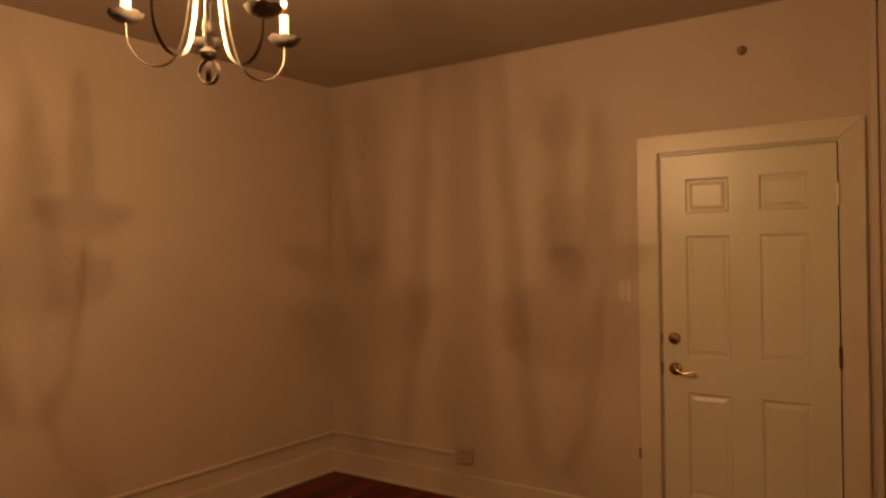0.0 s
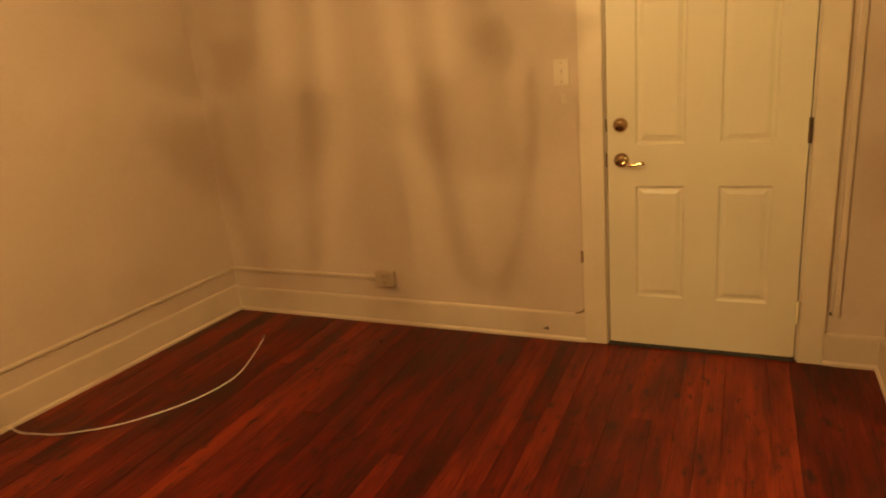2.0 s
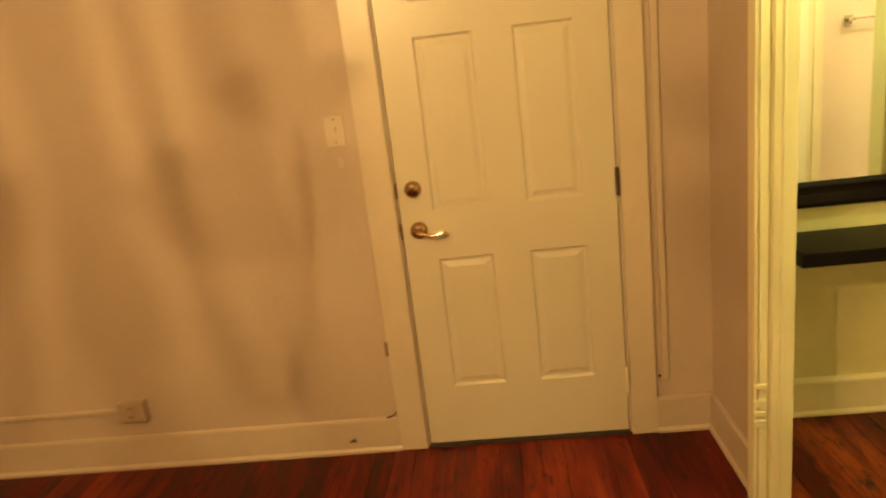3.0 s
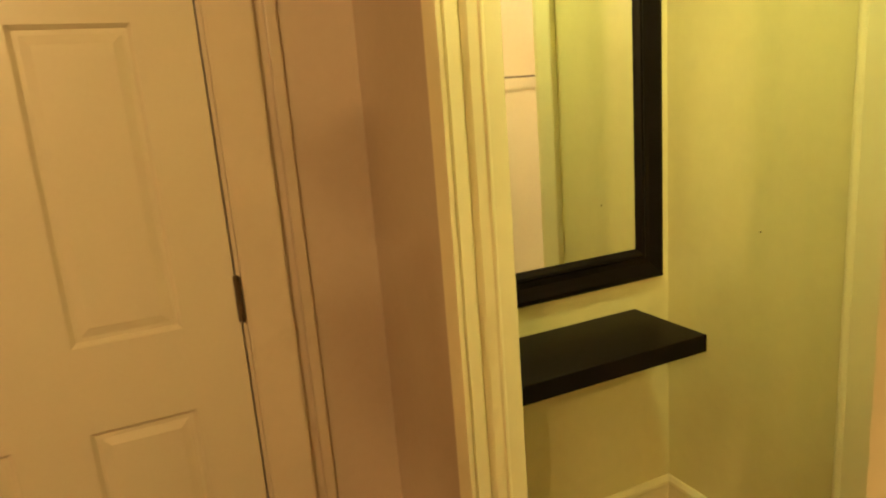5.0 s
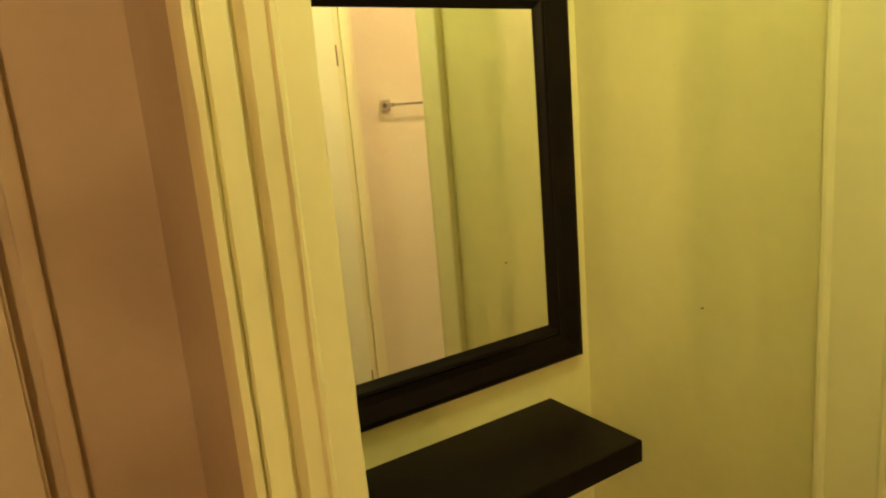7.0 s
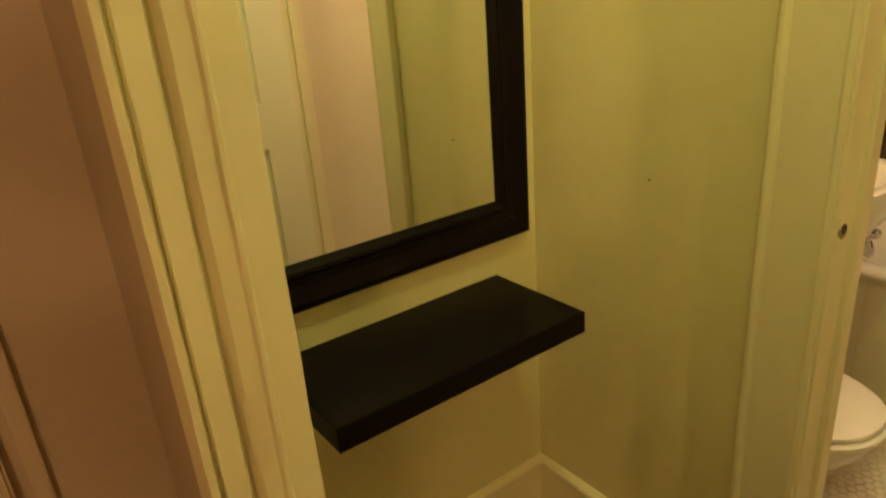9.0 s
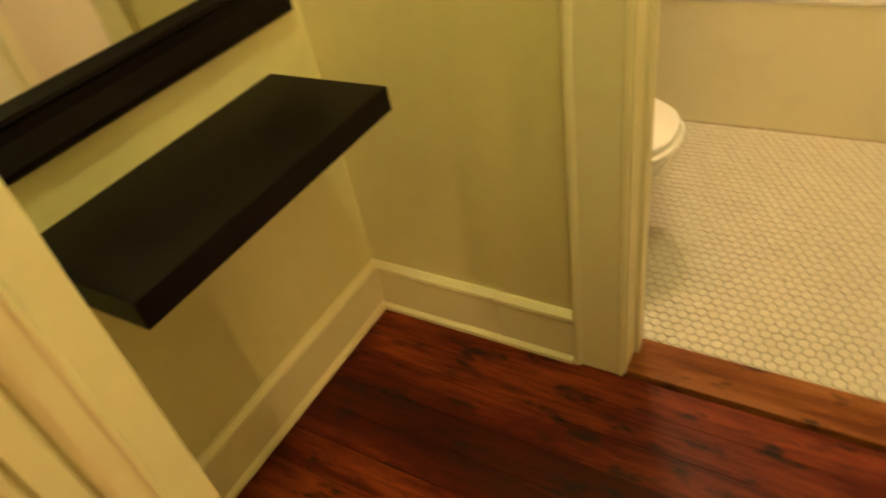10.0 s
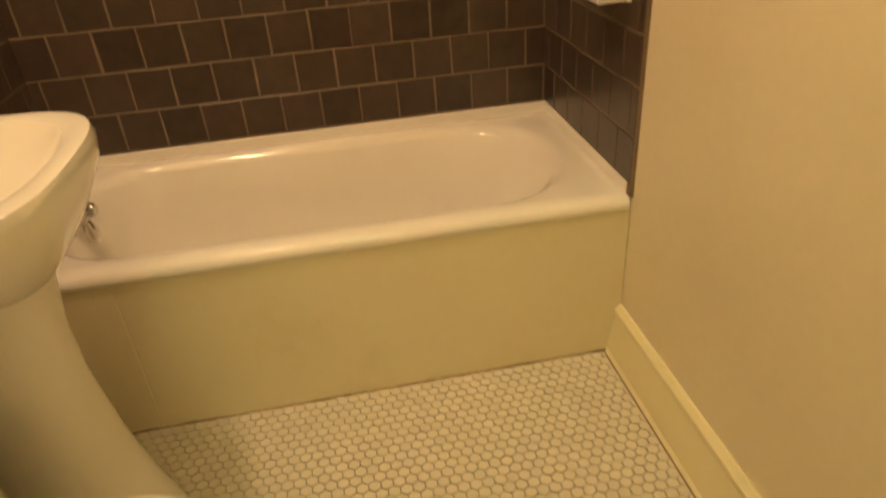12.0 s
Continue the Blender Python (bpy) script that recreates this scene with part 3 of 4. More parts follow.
def strap(bm, pts, widths, thick, side):
    """A forged flat bar along points whose width changes on the way; its middle is ridged."""
    side = Vector(side)
    rings = []
    for i, (p, w) in enumerate(zip(pts, widths)):
        d = (pts[min(i + 1, len(pts) - 1)] - pts[max(i - 1, 0)]).normalized()
        u = d.cross(side).normalized()
        rings.append([p + side * w / 2, p + u * thick, p - side * w / 2, p - u * thick * 0.4])
    loft(bm, rings)


def chandelier(c, drop, turn, reach, lean):
    """Five strap-iron arms with pans and candle bulbs; c: the finial's foot; lean: how the arms hang out of level."""
    ob = thing("chandelier", "wrought iron candle chandelier with five curled arms, three bulbs lit", "chandelier", at=c)
    bm = bmesh.new()
    spin(bm, [(0.004, 0.06), (0.020, 0.065), (0.026, 0.075), (0.012, 0.088), (0.010, 0.12), (0.016, 0.14), (0.011, 0.16), (0.009, 0.42), (0.018, 0.44), (0.008, 0.46), (0.004, 0.48)], 16)
    part("column", bm, IRON, ob, smooth=True)
    bm = bmesh.new()
    pts = [(0.026 * math.cos(a), 0.008 * math.cos(a), 0.028 + 0.031 * math.sin(a)) for a in [2 * math.pi * i / 20 for i in range(21)]]
    sweep(bm, pts, 0.012, 0.003, side=(0, 1, 0))
    part("finial_ring", bm, IRON, ob)
    bm = bmesh.new()
    spin(bm, [(0.004, 0.47), (0.004, drop - 0.03)], 8)
    for i in range(int((drop - 0.52) / 0.03)):
        spin(bm, [(0.003, 0), (0.007, 0.006), (0.007, 0.016), (0.003, 0.022)], 8, pose(0, 0, 0.49 + 0.03 * i))
    part("chain", bm, IRON, ob, smooth=True)
    bm = bmesh.new()
    spin(bm, [(0.006, drop - 0.04), (0.045, drop - 0.032), (0.062, drop - 0.012), (0.064, drop - 0.001)], 24)
    part("canopy", bm, IRON, ob, smooth=True)
    for i in range(5):
        a = radians(turn + 72 * i)
        r = Vector((math.cos(a), math.sin(a), 0))
        s = (-math.sin(a), math.cos(a), 0)
        e = r * reach + Vector((0, 0, reach * (r.x * lean[0] + r.y * lean[1]) - 0.006))
        k = reach / 0.230
        curve = spline([r * u * k + Vector((0, 0, v + e.z * u / 0.230)) for u, v in ((0.010, 0.42), (0.026, 0.34), (0.050, 0.22), (0.066, 0.13), (0.092, 0.064), (0.135, 0.038), (0.185, 0.048), (0.222, 0.090), (0.230, 0.146))], 6)
        n = len(curve) - 1
        bm = bmesh.new()
        strap(bm, curve, [0.007 + 0.0075 * math.sin(math.pi * min(1, j / n / 0.9)) ** 0.8 for j in range(n + 1)], 0.0022, s)
        arm = part("arm", bm, IRON, ob)
        bm = bmesh.new()
        rings = []
        for rad, z, wave in ((0.008, 0.144, 0), (0.026, 0.149, 0), (0.039, 0.159, 0.0008), (0.0435, 0.168, 0.002), (0.041, 0.167, 0.002), (0.030, 0.157, 0.001), (0.010, 0.154, 0)):
            rings.append([e + Vector(((rad + wave * math.cos(8 * w)) * math.cos(w), (rad + wave * math.cos(8 * w)) * math.sin(w), z + wave * math.cos(8 * w))) for w in [2 * math.pi * q / 32 for q in range(32)]])
        loft(bm, rings)
        part("pan", bm, IRON, arm, "fluted iron drip pan", smooth=True)
        at = Matrix.Translation(e)
        bm = bmesh.new()
        spin(bm, [(0.0125, 0.152), (0.0135, 0.170), (0.0125, 0.190), (0.0125, 0.228), (0.010, 0.230)], 16, at)
        part("candle_sleeve", bm, CANDLE, arm, "ivory candle sleeve", True)
        bm = bmesh.new()
        if i in DEAD:
            spin(bm, [(0.004, 0.249), (0.0085, 0.256), (0.0095, 0.264), (0.006, 0.278), (0.001, 0.290)], 12, at)
            part("bulb", bm, CANDLE, arm, "burnt-out flame bulb", True)
        else:
            spin(bm, [(0.0022, 0.249), (0.0018, 0.2535)], 8, at)
            bmesh.ops.create_icosphere(bm, subdivisions=2, radius=0.0034, matrix=at @ pose(0, 0, 0.258))
            part("bulb", bm, BULB_GLOW, arm, "glowing bulb filament", True)
        bm = bmesh.new()
        spin(bm, [(0.007, 0.229), (0.006, 0.243), (0.003, 0.2495)], 10, at)
        part("socket", bm, BRASS, arm, "small brass bulb socket", True)
        if i not in DEAD:
            lamp = bpy.data.lights.new("bulb_light", "POINT")
            lamp.energy, lamp.color, lamp.shadow_soft_size = BULB[1], BULB[0], 0.0040
            glow = new("bulb_light", lamp)
            glow.location = e + Vector((0, 0, 0.258))
            glow.parent = arm
    return ob


FIN = (-0.48, -2.503, 1.986)
chandelier(FIN, CEIL - FIN[2], -1.7, 0.206, (-0.069, -0.027))

outlet = thing("outlet_box", "surface mounted ivory outlet box at the end of the raceway", "outlet", at=(-1.232, NORTH, 0.277))
bm = bmesh.new()
box(bm, -0.058, 0.058, -0.040, 0, -0.044, 0.044, 0.006)
part("box", bm, OLD_PLASTIC, outlet)
for z in (-0.019, 0.019):
    bm = bmesh.new()
    box(bm, -0.020, 0.020, -0.0425, -0.038, z - 0.014, z + 0.014, 0.004)
    sk = part("socket", bm, OLD_PLASTIC, outlet, "socket face")
    # slots are not cut; dark bars on the face imitate their shade
    for x in (-0.007, 0.007):
        bm = bmesh.new()
        box(bm, x - 0.0015, x + 0.0015, -0.0432, -0.040, z - 0.005, z + 0.005)
        part("slot", bm, NEAR_BLACK, sk, "dark bar standing in for the shade inside a slot")


def raceway(a, b, z, nrm, label):
    a, b = Vector(a), Vector(b)
    bm = bmesh.new()
    loft(bm, [[(p.x + nrm[0] * u, p.y + nrm[1] * u, z + v) for u, v in ((0, -0.010), (0.010, -0.010), (0.013, -0.006), (0.013, 0.006), (0.010, 0.010), (0, 0.010))] for p in (a, b)])
    tagged(part("raceway", bm, LIVING_TRIM), label, "cable raceway", "raceways")


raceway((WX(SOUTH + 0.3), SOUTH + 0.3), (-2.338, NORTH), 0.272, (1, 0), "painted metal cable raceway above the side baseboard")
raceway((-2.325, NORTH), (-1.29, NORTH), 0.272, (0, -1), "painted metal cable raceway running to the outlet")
riser = thing("conduit", "painted vertical conduit beside the door casing", "conduit", at=(0.960, NORTH, 0))
bm = bmesh.new()
box(bm, -0.012, 0.014, -0.016, 0, 0.225, CEIL - 0.002, 0.004)
part("channel", bm, LIVING_TRIM, riser)
bm = bmesh.new()
spin(bm, [(0.006, 0), (0.006, 0.004), (0.002, 0.006)], 10, Matrix.Translation((-0.020, -0.001, 0.240)) @ OUT)
part("screw", bm, NEAR_BLACK, riser, "dark screw head")

switch = thing("light_switch", "ivory toggle light switch plate beside the door", "light switch", at=(-0.198, NORTH, 1.328))
bm = bmesh.new()
box(bm, -0.036, 0.036, -0.006, 0, -0.058, 0.058, 0.003)
part("plate", bm, SWITCH_PLASTIC, switch)
bm = bmesh.new()
box(bm, -0.005, 0.005, -0.016, -0.005, -0.002, 0.014, 0.002)
part("toggle", bm, SWITCH_PLASTIC, switch)
for z in (-0.042, 0.042):
    bm = bmesh.new()
    spin(bm, [(0.003, 0), (0.003, 0.007), (0.001, 0.0075)], 8, Matrix.Translation((0, 0, z)) @ OUT)
    part("screw", bm, BRONZE, switch)
bm = bmesh.new()
box(bm, -0.012, 0.012, -0.004, 0, -0.022, 0.022, 0.003)
pl = tagged(part("wall_button", bm, SWITCH_PLASTIC), "small ivory button plate under the light switch", "button plate")
pl.location = (-0.192, NORTH, 1.212)
bm = bmesh.new()
spin(bm, [(0.024, 0), (0.024, 0.006), (0.016, 0.014), (0.011, 0.026), (0.006, 0.030)], 18, OUT)
tagged(part("wall_bell", bm, TARNISH, smooth=True), "small round dark bell high on the wall", "bell").location = (0.41, NORTH, 2.543)

bm = bmesh.new()
box(bm, 0, 0.035, -0.24, 0, -0.045, 0.045, 0.006)
wb = tagged(part("wall_box", bm, CABLE_WHITE), "small white box high on the side wall", "wall box")
wb.location = (WX(-2.12) - 0.003, -2.12, 2.46)

# dark stubs on casing and baseboard by the entrance
bm = bmesh.new()
box(bm, -0.132, -0.117, -0.014, NORTH, 0.425, 0.480, 0.003)
tagged(part("casing_latch", bm, TARNISH), "small dark latch on the edge of the door casing", "latch")
bm = bmesh.new()
spin(bm, [(0.007, 0), (0.007, 0.010), (0.004, 0.013)], 10, Matrix.Translation((-0.315, NORTH - 0.015, 0.062)) @ OUT)
box(bm, -0.335, -0.305, NORTH - 0.021, NORTH - 0.014, 0.052, 0.060, 0.002)
tagged(part("cable_clip", bm, BRONZE), "dark stub of a cut cable on the baseboard", "cable stub")
bm = bmesh.new()
sweep(bm, [(-0.165, -0.012, 0.155), (-0.140, -0.014, 0.162), (-0.121, -0.015, 0.178)], 0.0035, 0, round_=6)
tagged(part("cable_stub", bm, BRONZE), "short dark wire end beside the door casing", "cable stub")
bm = bmesh.new()
sweep(bm, [(-0.122, 0.002, 0.18), (-0.1225, 0.002, 0.60), (-0.122, 0.002, 1.05)], 0.004, 0, round_=6)
tagged(part("painted_wire", bm, LIVING_TRIM), "thin painted wire along the door casing", "wire")

cable = thing("coax_cable", "white coaxial cable lying loose on the wooden floor", "cable")
bm = bmesh.new()
sweep(bm, spline([(-2.440, -1.470, 0.012), (-2.36, -1.476, 0.0035), (-2.275, -1.464, 0.0035), (-2.135, -1.424, 0.0035), (-1.93, -1.282, 0.0035), (-1.768, -1.048, 0.0035), (-1.712, -0.796, 0.0035), (-1.786, -0.554, 0.0035), (-1.868, -0.365, 0.0035)], 8), 0.0029, 0, round_=8)
part("cord", bm, CABLE_WHITE, cable, smooth=True)
bm = bmesh.new()
sweep(bm, [(-1.864, -0.375, 0.006), (-1.880, -0.338, 0.006)], 0.006, 0, round_=8)
part("connector", bm, CHROME, cable, "metal end connector")

# ---- hall: mirror, shelf ----
MZ0, MZ1, MX0, MX1 = 0.856, 1.760, 1.262, 2.052
mirror = thing("mirror", "tall wall mirror in a wide black moulded frame", "mirror", at=(0, HALL_N, 0))


def rail(bm, a, b, n_in, w):
    """One mitred frame bar from corner a to corner b (x, z); n_in points inwards."""
    a, b, n_in = Vector(a), Vector(b), Vector(n_in)
    d = (b - a).normalized()
    prof = [(0, 0), (0, 0.020), (0.006, 0.026), (0.016, 0.028), (0.030, 0.024), (0.050, 0.019), (0.068, 0.020), (0.074, 0.024), (0.082, 0.023), (0.090, 0.016), (w, 0.012), (w, 0)]
    loft(bm, [[((p + n_in * u + d * u * s).x, -v, (p + n_in * u + d * u * s).y) for u, v in prof] for p, s in ((a, 1), (b, -1))])


FW = 0.096
for a, b, q in (((MX0, MZ0), (MX1, MZ0), (0, 1)), ((MX0, MZ1), (MX1, MZ1), (0, -1)), ((MX0, MZ0), (MX0, MZ1), (1, 0)), ((MX1, MZ0), (MX1, MZ1), (-1, 0))):
    bm = bmesh.new()
    rail(bm, a, b, q, FW)
    part("frame_rail", bm, BLACK_WOOD, mirror)
bm = bmesh.new()
box(bm, MX0 + FW - 0.004, MX1 - FW + 0.004, -0.010, -0.004, MZ0 + FW - 0.004, MZ1 - FW + 0.004)
part("glass", bm, MIRROR, mirror, "clear mirror glass")

shelf = thing("wall_shelf", "black floating wall shelf under the mirror, empty", "shelf")
bm = bmesh.new()
box(bm, 1.368, 1.956, -0.236, HALL_N, 0.7145, 0.763, 0.0015)
part("board", bm, BLACK_WOOD, shelf)
for nm, b6 in (("front_edge", (1.3655, 1.9585, -0.238, -0.2362, 0.715, 0.7625)), ("end_cap", (1.9562, 1.958, -0.2361, HALL_N, 0.715, 0.7625)), ("end_cap", (1.366, 1.3678, -0.2361, HALL_N, 0.715, 0.7625))):
    bm = bmesh.new()
    box(bm, *b6, 0.0006)
    part(nm, bm, BLACK_WOOD, shelf, "black edge strip")

bm = bmesh.new()
spin(bm, [(0.0018, 0), (0.0018, 0.004), (0.001, 0.005)], 8, pose(HALL_E, -0.29, 1.03, 0, -90, 0))
tagged(part("nail", bm, BRONZE), "small nail in the yellow hall wall", "nail")

hall_lamp = thing("ceiling_light", "round glowing ceiling light of the hall", "ceiling light", at=(1.52, -0.86, CEIL))
bm = bmesh.new()
spin(bm, [(0.13, 0), (0.13, -0.02), (0.11, -0.028)], 24)
part("base", bm, BRONZE, hall_lamp, smooth=True)
bm = bmesh.new()
spin(bm, [(0.108, -0.026), (0.105, -0.05), (0.085, -0.085), (0.045, -0.105), (0.004, -0.11)], 16)
part("diffuser", bm, HALL_GLOW, hall_lamp, "glowing glass diffuser", True)

# ---- bathroom ----
TUB_X0, TUB_X1, TUB_Y0, TUB_Y1, TUB_Z = 3.236, BATH_E - 0.010, BATH_S + 0.003, BATH_N - 0.003, 0.475


def rounded(x0, x1, y0, y1, r, z, k=6):
    out = []
    for cx, cy, a0 in ((x1 - r, y1 - r, 0), (x0 + r, y1 - r, 90), (x0 + r, y0 + r, 180), (x1 - r, y0 + r, 270)):
        for i in range(k + 1):
            a = radians(a0 + 90 * i / k)
            out.append((cx + r * math.cos(a), cy + r * math.sin(a), z))
    return out


tub = thing("bathtub", "white enamelled alcove bathtub with a cream apron", "bathtub")
bm = bmesh.new()
rings = [rounded(TUB_X0 + d, TUB_X1 - e, TUB_Y0 + e, TUB_Y1 - e, 0.005 + e, TUB_Z - h) for d, e, h in ((0.010, 0, 0.037), (0.004, 0, 0.035), (0.001, 0, 0.030), (0.001, 0, 0.021), (0.005, 0, 0.012), (0.012, 0, 0.0055), (0.021, 0.001, 0.002), (0.032, 0.003, 0.0))]
for d, dz, r, dn, ds in ((0.058, 0.001, 0.235, 0.070, 0.060), (0.070, -0.006, 0.24, 0.080, 0.074), (0.082, -0.026, 0.24, 0.088, 0.098), (0.104, -0.15, 0.21, 0.103, 0.19), (0.135, -0.30, 0.15, 0.13, 0.28), (0.170, -0.345, 0.13, 0.17, 0.33), (0.24, -0.355, 0.08, 0.25, 0.42)):
    rings.append(rounded(TUB_X0 + d - 0.005, TUB_X1 - d + 0.020, TUB_Y0 + ds, TUB_Y1 - dn, r, TUB_Z + dz))
loft(bm, rings)
bmesh.ops.delete(bm, geom=[f for f in bm.faces if len(f.verts) > 10 and f.calc_center_median().z > 0.4], context="FACES")
part("basin", bm, ENAMEL, tub, "white enamel basin and rim", True)
for y0, y1 in ((BATH_S + 0.001, -0.3015), (-0.2985, TUB_Y1)):
    bm = bmesh.new()
    box(bm, TUB_X0 + 0.006, TUB_X0 + 0.035, y0, y1, 0.012, TUB_Z - 0.0355, 0.002)
    part("apron", bm, APRON, tub, "cream apron panel")
bm = bmesh.new()
box(bm, TUB_X0 + 0.009, TUB_X0 + 0.034, -0.3015, -0.2985, 0.013, TUB_Z - 0.040)
part("apron_seam", bm, TRIM, tub, "pale seam between apron panels")
plate = Matrix.Translation((3.600, TUB_Y1 - 0.086, 0.425)) @ pose(0, 0, 0, 84, 0, 0)
bm = bmesh.new()
spin(bm, [(0.036, -0.006), (0.036, 0.004), (0.030, 0.009), (0.008, 0.011)], 24, plate)
ov = part("overflow_plate", bm, CHROME, tub, "round chrome overflow plate", True)
bm = bmesh.new()
sweep(bm, [plate @ Vector(p) for p in ((0, 0.0, 0.006), (0.0, 0.004, 0.045), (0.004, 0.026, 0.066))], 0.011, 0, round_=8)
spin(bm, [(0.004, -0.018), (0.016, -0.012), (0.020, 0.0), (0.016, 0.012), (0.004, 0.018)], 14, plate @ pose(0.004, 0.030, 0.070))
spin(bm, [(0.004, -0.066), (0.016, -0.056), (0.020, -0.036), (0.016, -0.014), (0.010, 0.0)], 14, plate @ pose(0, 0, 0.048, -90, 0, 0))
part("trip_lever", bm, CHROME, ov, "chrome trip lever", True)
spout = thing("tub_spout", "chrome tub spout on the tiled wall", "tub spout", at=(3.56, BATH_N - 0.009, 0.60))
bm = bmesh.new()
sweep(bm, spline([(0, 0, 0.0), (0, -0.05, 0.0), (0, -0.10, -0.004), (0, -0.125, -0.022)], 5), 0.022, 0, round_=14)
part("body", bm, CHROME, spout, smooth=True)

bm = bmesh.new()
box(bm, TUB_X1 - 0.012, TUB_X1, TUB_Y0, TUB_Y1, TUB_Z - 0.006, TUB_Z + 0.030, 0.004)
box(bm, TUB_X0 + 0.02, TUB_X1 - 0.013, TUB_Y0, TUB_Y0 + 0.010, TUB_Z - 0.006, TUB_Z + 0.030, 0.004)
box(bm, TUB_X0 + 0.02, TUB_X1 - 0.013, TUB_Y1 - 0.010, TUB_Y1, TUB_Z - 0.006, TUB_Z + 0.030, 0.004)
part("wall_flange", bm, ENAMEL, tub, "upturned enamel edge along the tiles")

# pale sealing bead and dirt line where tub meets floor
bm = bmesh.new()
dirt = random.Random(8)
for i in range(72):
    y = TUB_Y0 + 0.02 * i
    w = dirt.uniform(0.0028, 0.0045)
    sweep(bm, [(TUB_X0 + 0.004 + dirt.uniform(-0.0015, 0.0015), y, 0.0145), (TUB_X0 + 0.004 + dirt.uniform(-0.0025, 0.0015), y + 0.021, 0.0145)], w, 0, round_=6)
tagged(part("sealant", bm, SEALANT), "dirty sealant line along the foot of the tub", "sealant", "", "structure")
bm = bmesh.new()
sweep(bm, [(BATH_W + 0.01, -1.4485, 0.0145), (TUB_X0 + 0.003, BATH_S + 0.0415, 0.0145)], 0.0024, 0, round_=6)
tagged(part("joint", bm, TARNISH), "dark dirty joint along the foot of the bathroom baseboard", "joint", "", "structure")


def oval(cx, cy, a, b_front, b_back, z, p=2.3, k=36):
    """A rounded outline, longer towards -y (front)."""
    out = []
    for i in range(k):
        t = 2 * math.pi * i / k
        c, s = math.cos(t), math.sin(t)
        x = math.copysign(abs(c) ** (2 / p), c) * a
        y = math.copysign(abs(s) ** (2 / p), s) * (b_back if s > 0 else b_front)
        out.append((cx + x, cy + y, z))
    return out


toilet = thing("toilet", "white porcelain toilet with a closed lid", "toilet")
TX, TY = 2.498, -0.384
bm = bmesh.new()
loft(bm, [oval(TX, TY, 0.115, 0.15, 0.22, 0.015), oval(TX, TY, 0.110, 0.14, 0.22, 0.05), oval(TX, TY, 0.095, 0.11, 0.22, 0.15), oval(TX, TY, 0.12, 0.17, 0.22, 0.25), oval(TX, TY, 0.165, 0.245, 0.21, 0.34), oval(TX, TY, 0.175, 0.258, 0.21, 0.375), oval(TX, TY, 0.170, 0.252, 0.20, 0.382)])
part("bowl", bm, PORCELAIN, toilet, smooth=True)
bm = bmesh.new()
loft(bm, [oval(TX, TY, 0.180, 0.262, 0.17, 0.384), oval(TX, TY, 0.186, 0.268, 0.175, 0.390), oval(TX, TY, 0.186, 0.268, 0.175, 0.396), oval(TX, TY, 0.180, 0.262, 0.17, 0.401)])
part("seat", bm, PORCELAIN, toilet, "white toilet seat ring", True)
bm = bmesh.new()
loft(bm, [oval(TX, TY, 0.172, 0.252, 0.17, 0.404), oval(TX, TY, 0.178, 0.258, 0.175, 0.409), oval(TX, TY, 0.176, 0.256, 0.174, 0.416), oval(TX, TY, 0.150, 0.225, 0.15, 0.422), oval(TX, TY, 0.05, 0.07, 0.05, 0.425)])
part("lid", bm, PORCELAIN, toilet, "closed white lid", True)
bm = bmesh.new()
box(bm, TX - 0.22, TX + 0.22, -0.255, BATH_N - 0.004, 0.384, 0.72, 0.02, 3)
box(bm, TX - 0.16, TX + 0.16, -0.30, BATH_N - 0.006, 0.25, 0.383, 0.02, 3)
tank = part("tank", bm, PORCELAIN, toilet, smooth=True)
bm = bmesh.new()
box(bm, TX - 0.23, TX + 0.23, -0.265, BATH_N - 0.003, 0.721, 0.752, 0.008, 2)
part("tank_lid", bm, PORCELAIN, tank, smooth=True)

sink = thing("pedestal_sink", "white porcelain pedestal sink beside the tub", "sink")
SX, SY = 2.890, -0.270
bm = bmesh.new()
loft(bm, [oval(SX, SY, 0.168, 0.150, 0.12, 0.015), oval(SX, SY, 0.162, 0.144, 0.12, 0.06), oval(SX, SY, 0.132, 0.118, 0.12, 0.17), oval(SX, SY, 0.100, 0.096, 0.12, 0.32), oval(SX, SY, 0.082, 0.082, 0.12, 0.48), oval(SX, SY, 0.080, 0.084, 0.12, 0.58), oval(SX, SY, 0.088, 0.096, 0.12, 0.66), oval(SX, SY, 0.102, 0.11, 0.13, 0.70)])
part("pedestal", bm, PORCELAIN, sink, smooth=True)
bm = bmesh.new()
B = BATH_N - 0.004 - SY
loft(bm, [oval(SX, SY, 0.10, 0.11, 0.13, 0.688, 2.4), oval(SX, SY, 0.140, 0.132, B, 0.712, 2.6), oval(SX, SY, 0.200, 0.168, B, 0.765, 2.9), oval(SX, SY, 0.240, 0.194, B, 0.820, 3.1), oval(SX, SY, 0.245, 0.198, B, 0.850, 3.1), oval(SX, SY, 0.240, 0.193, B, 0.865, 3.1), oval(SX, SY, 0.226, 0.180, B - 0.01, 0.869, 3.0), oval(SX, SY - 0.01, 0.200, 0.150, 0.10, 0.863, 2.6), oval(SX, SY - 0.01, 0.182, 0.132, 0.08, 0.828, 2.4), oval(SX, SY - 0.02, 0.13, 0.09, 0.05, 0.758, 2.2), oval(SX, SY - 0.02, 0.03, 0.03, 0.02, 0.738, 2.0)])
part("basin", bm, PORCELAIN, sink, smooth=True)
bm = bmesh.new()
spin(bm, [(0.022, 0.860), (0.022, 0.887), (0.014, 0.897), (0.012, 0.937), (0.004, 0.942)], 16, pose(SX, -0.10, 0))
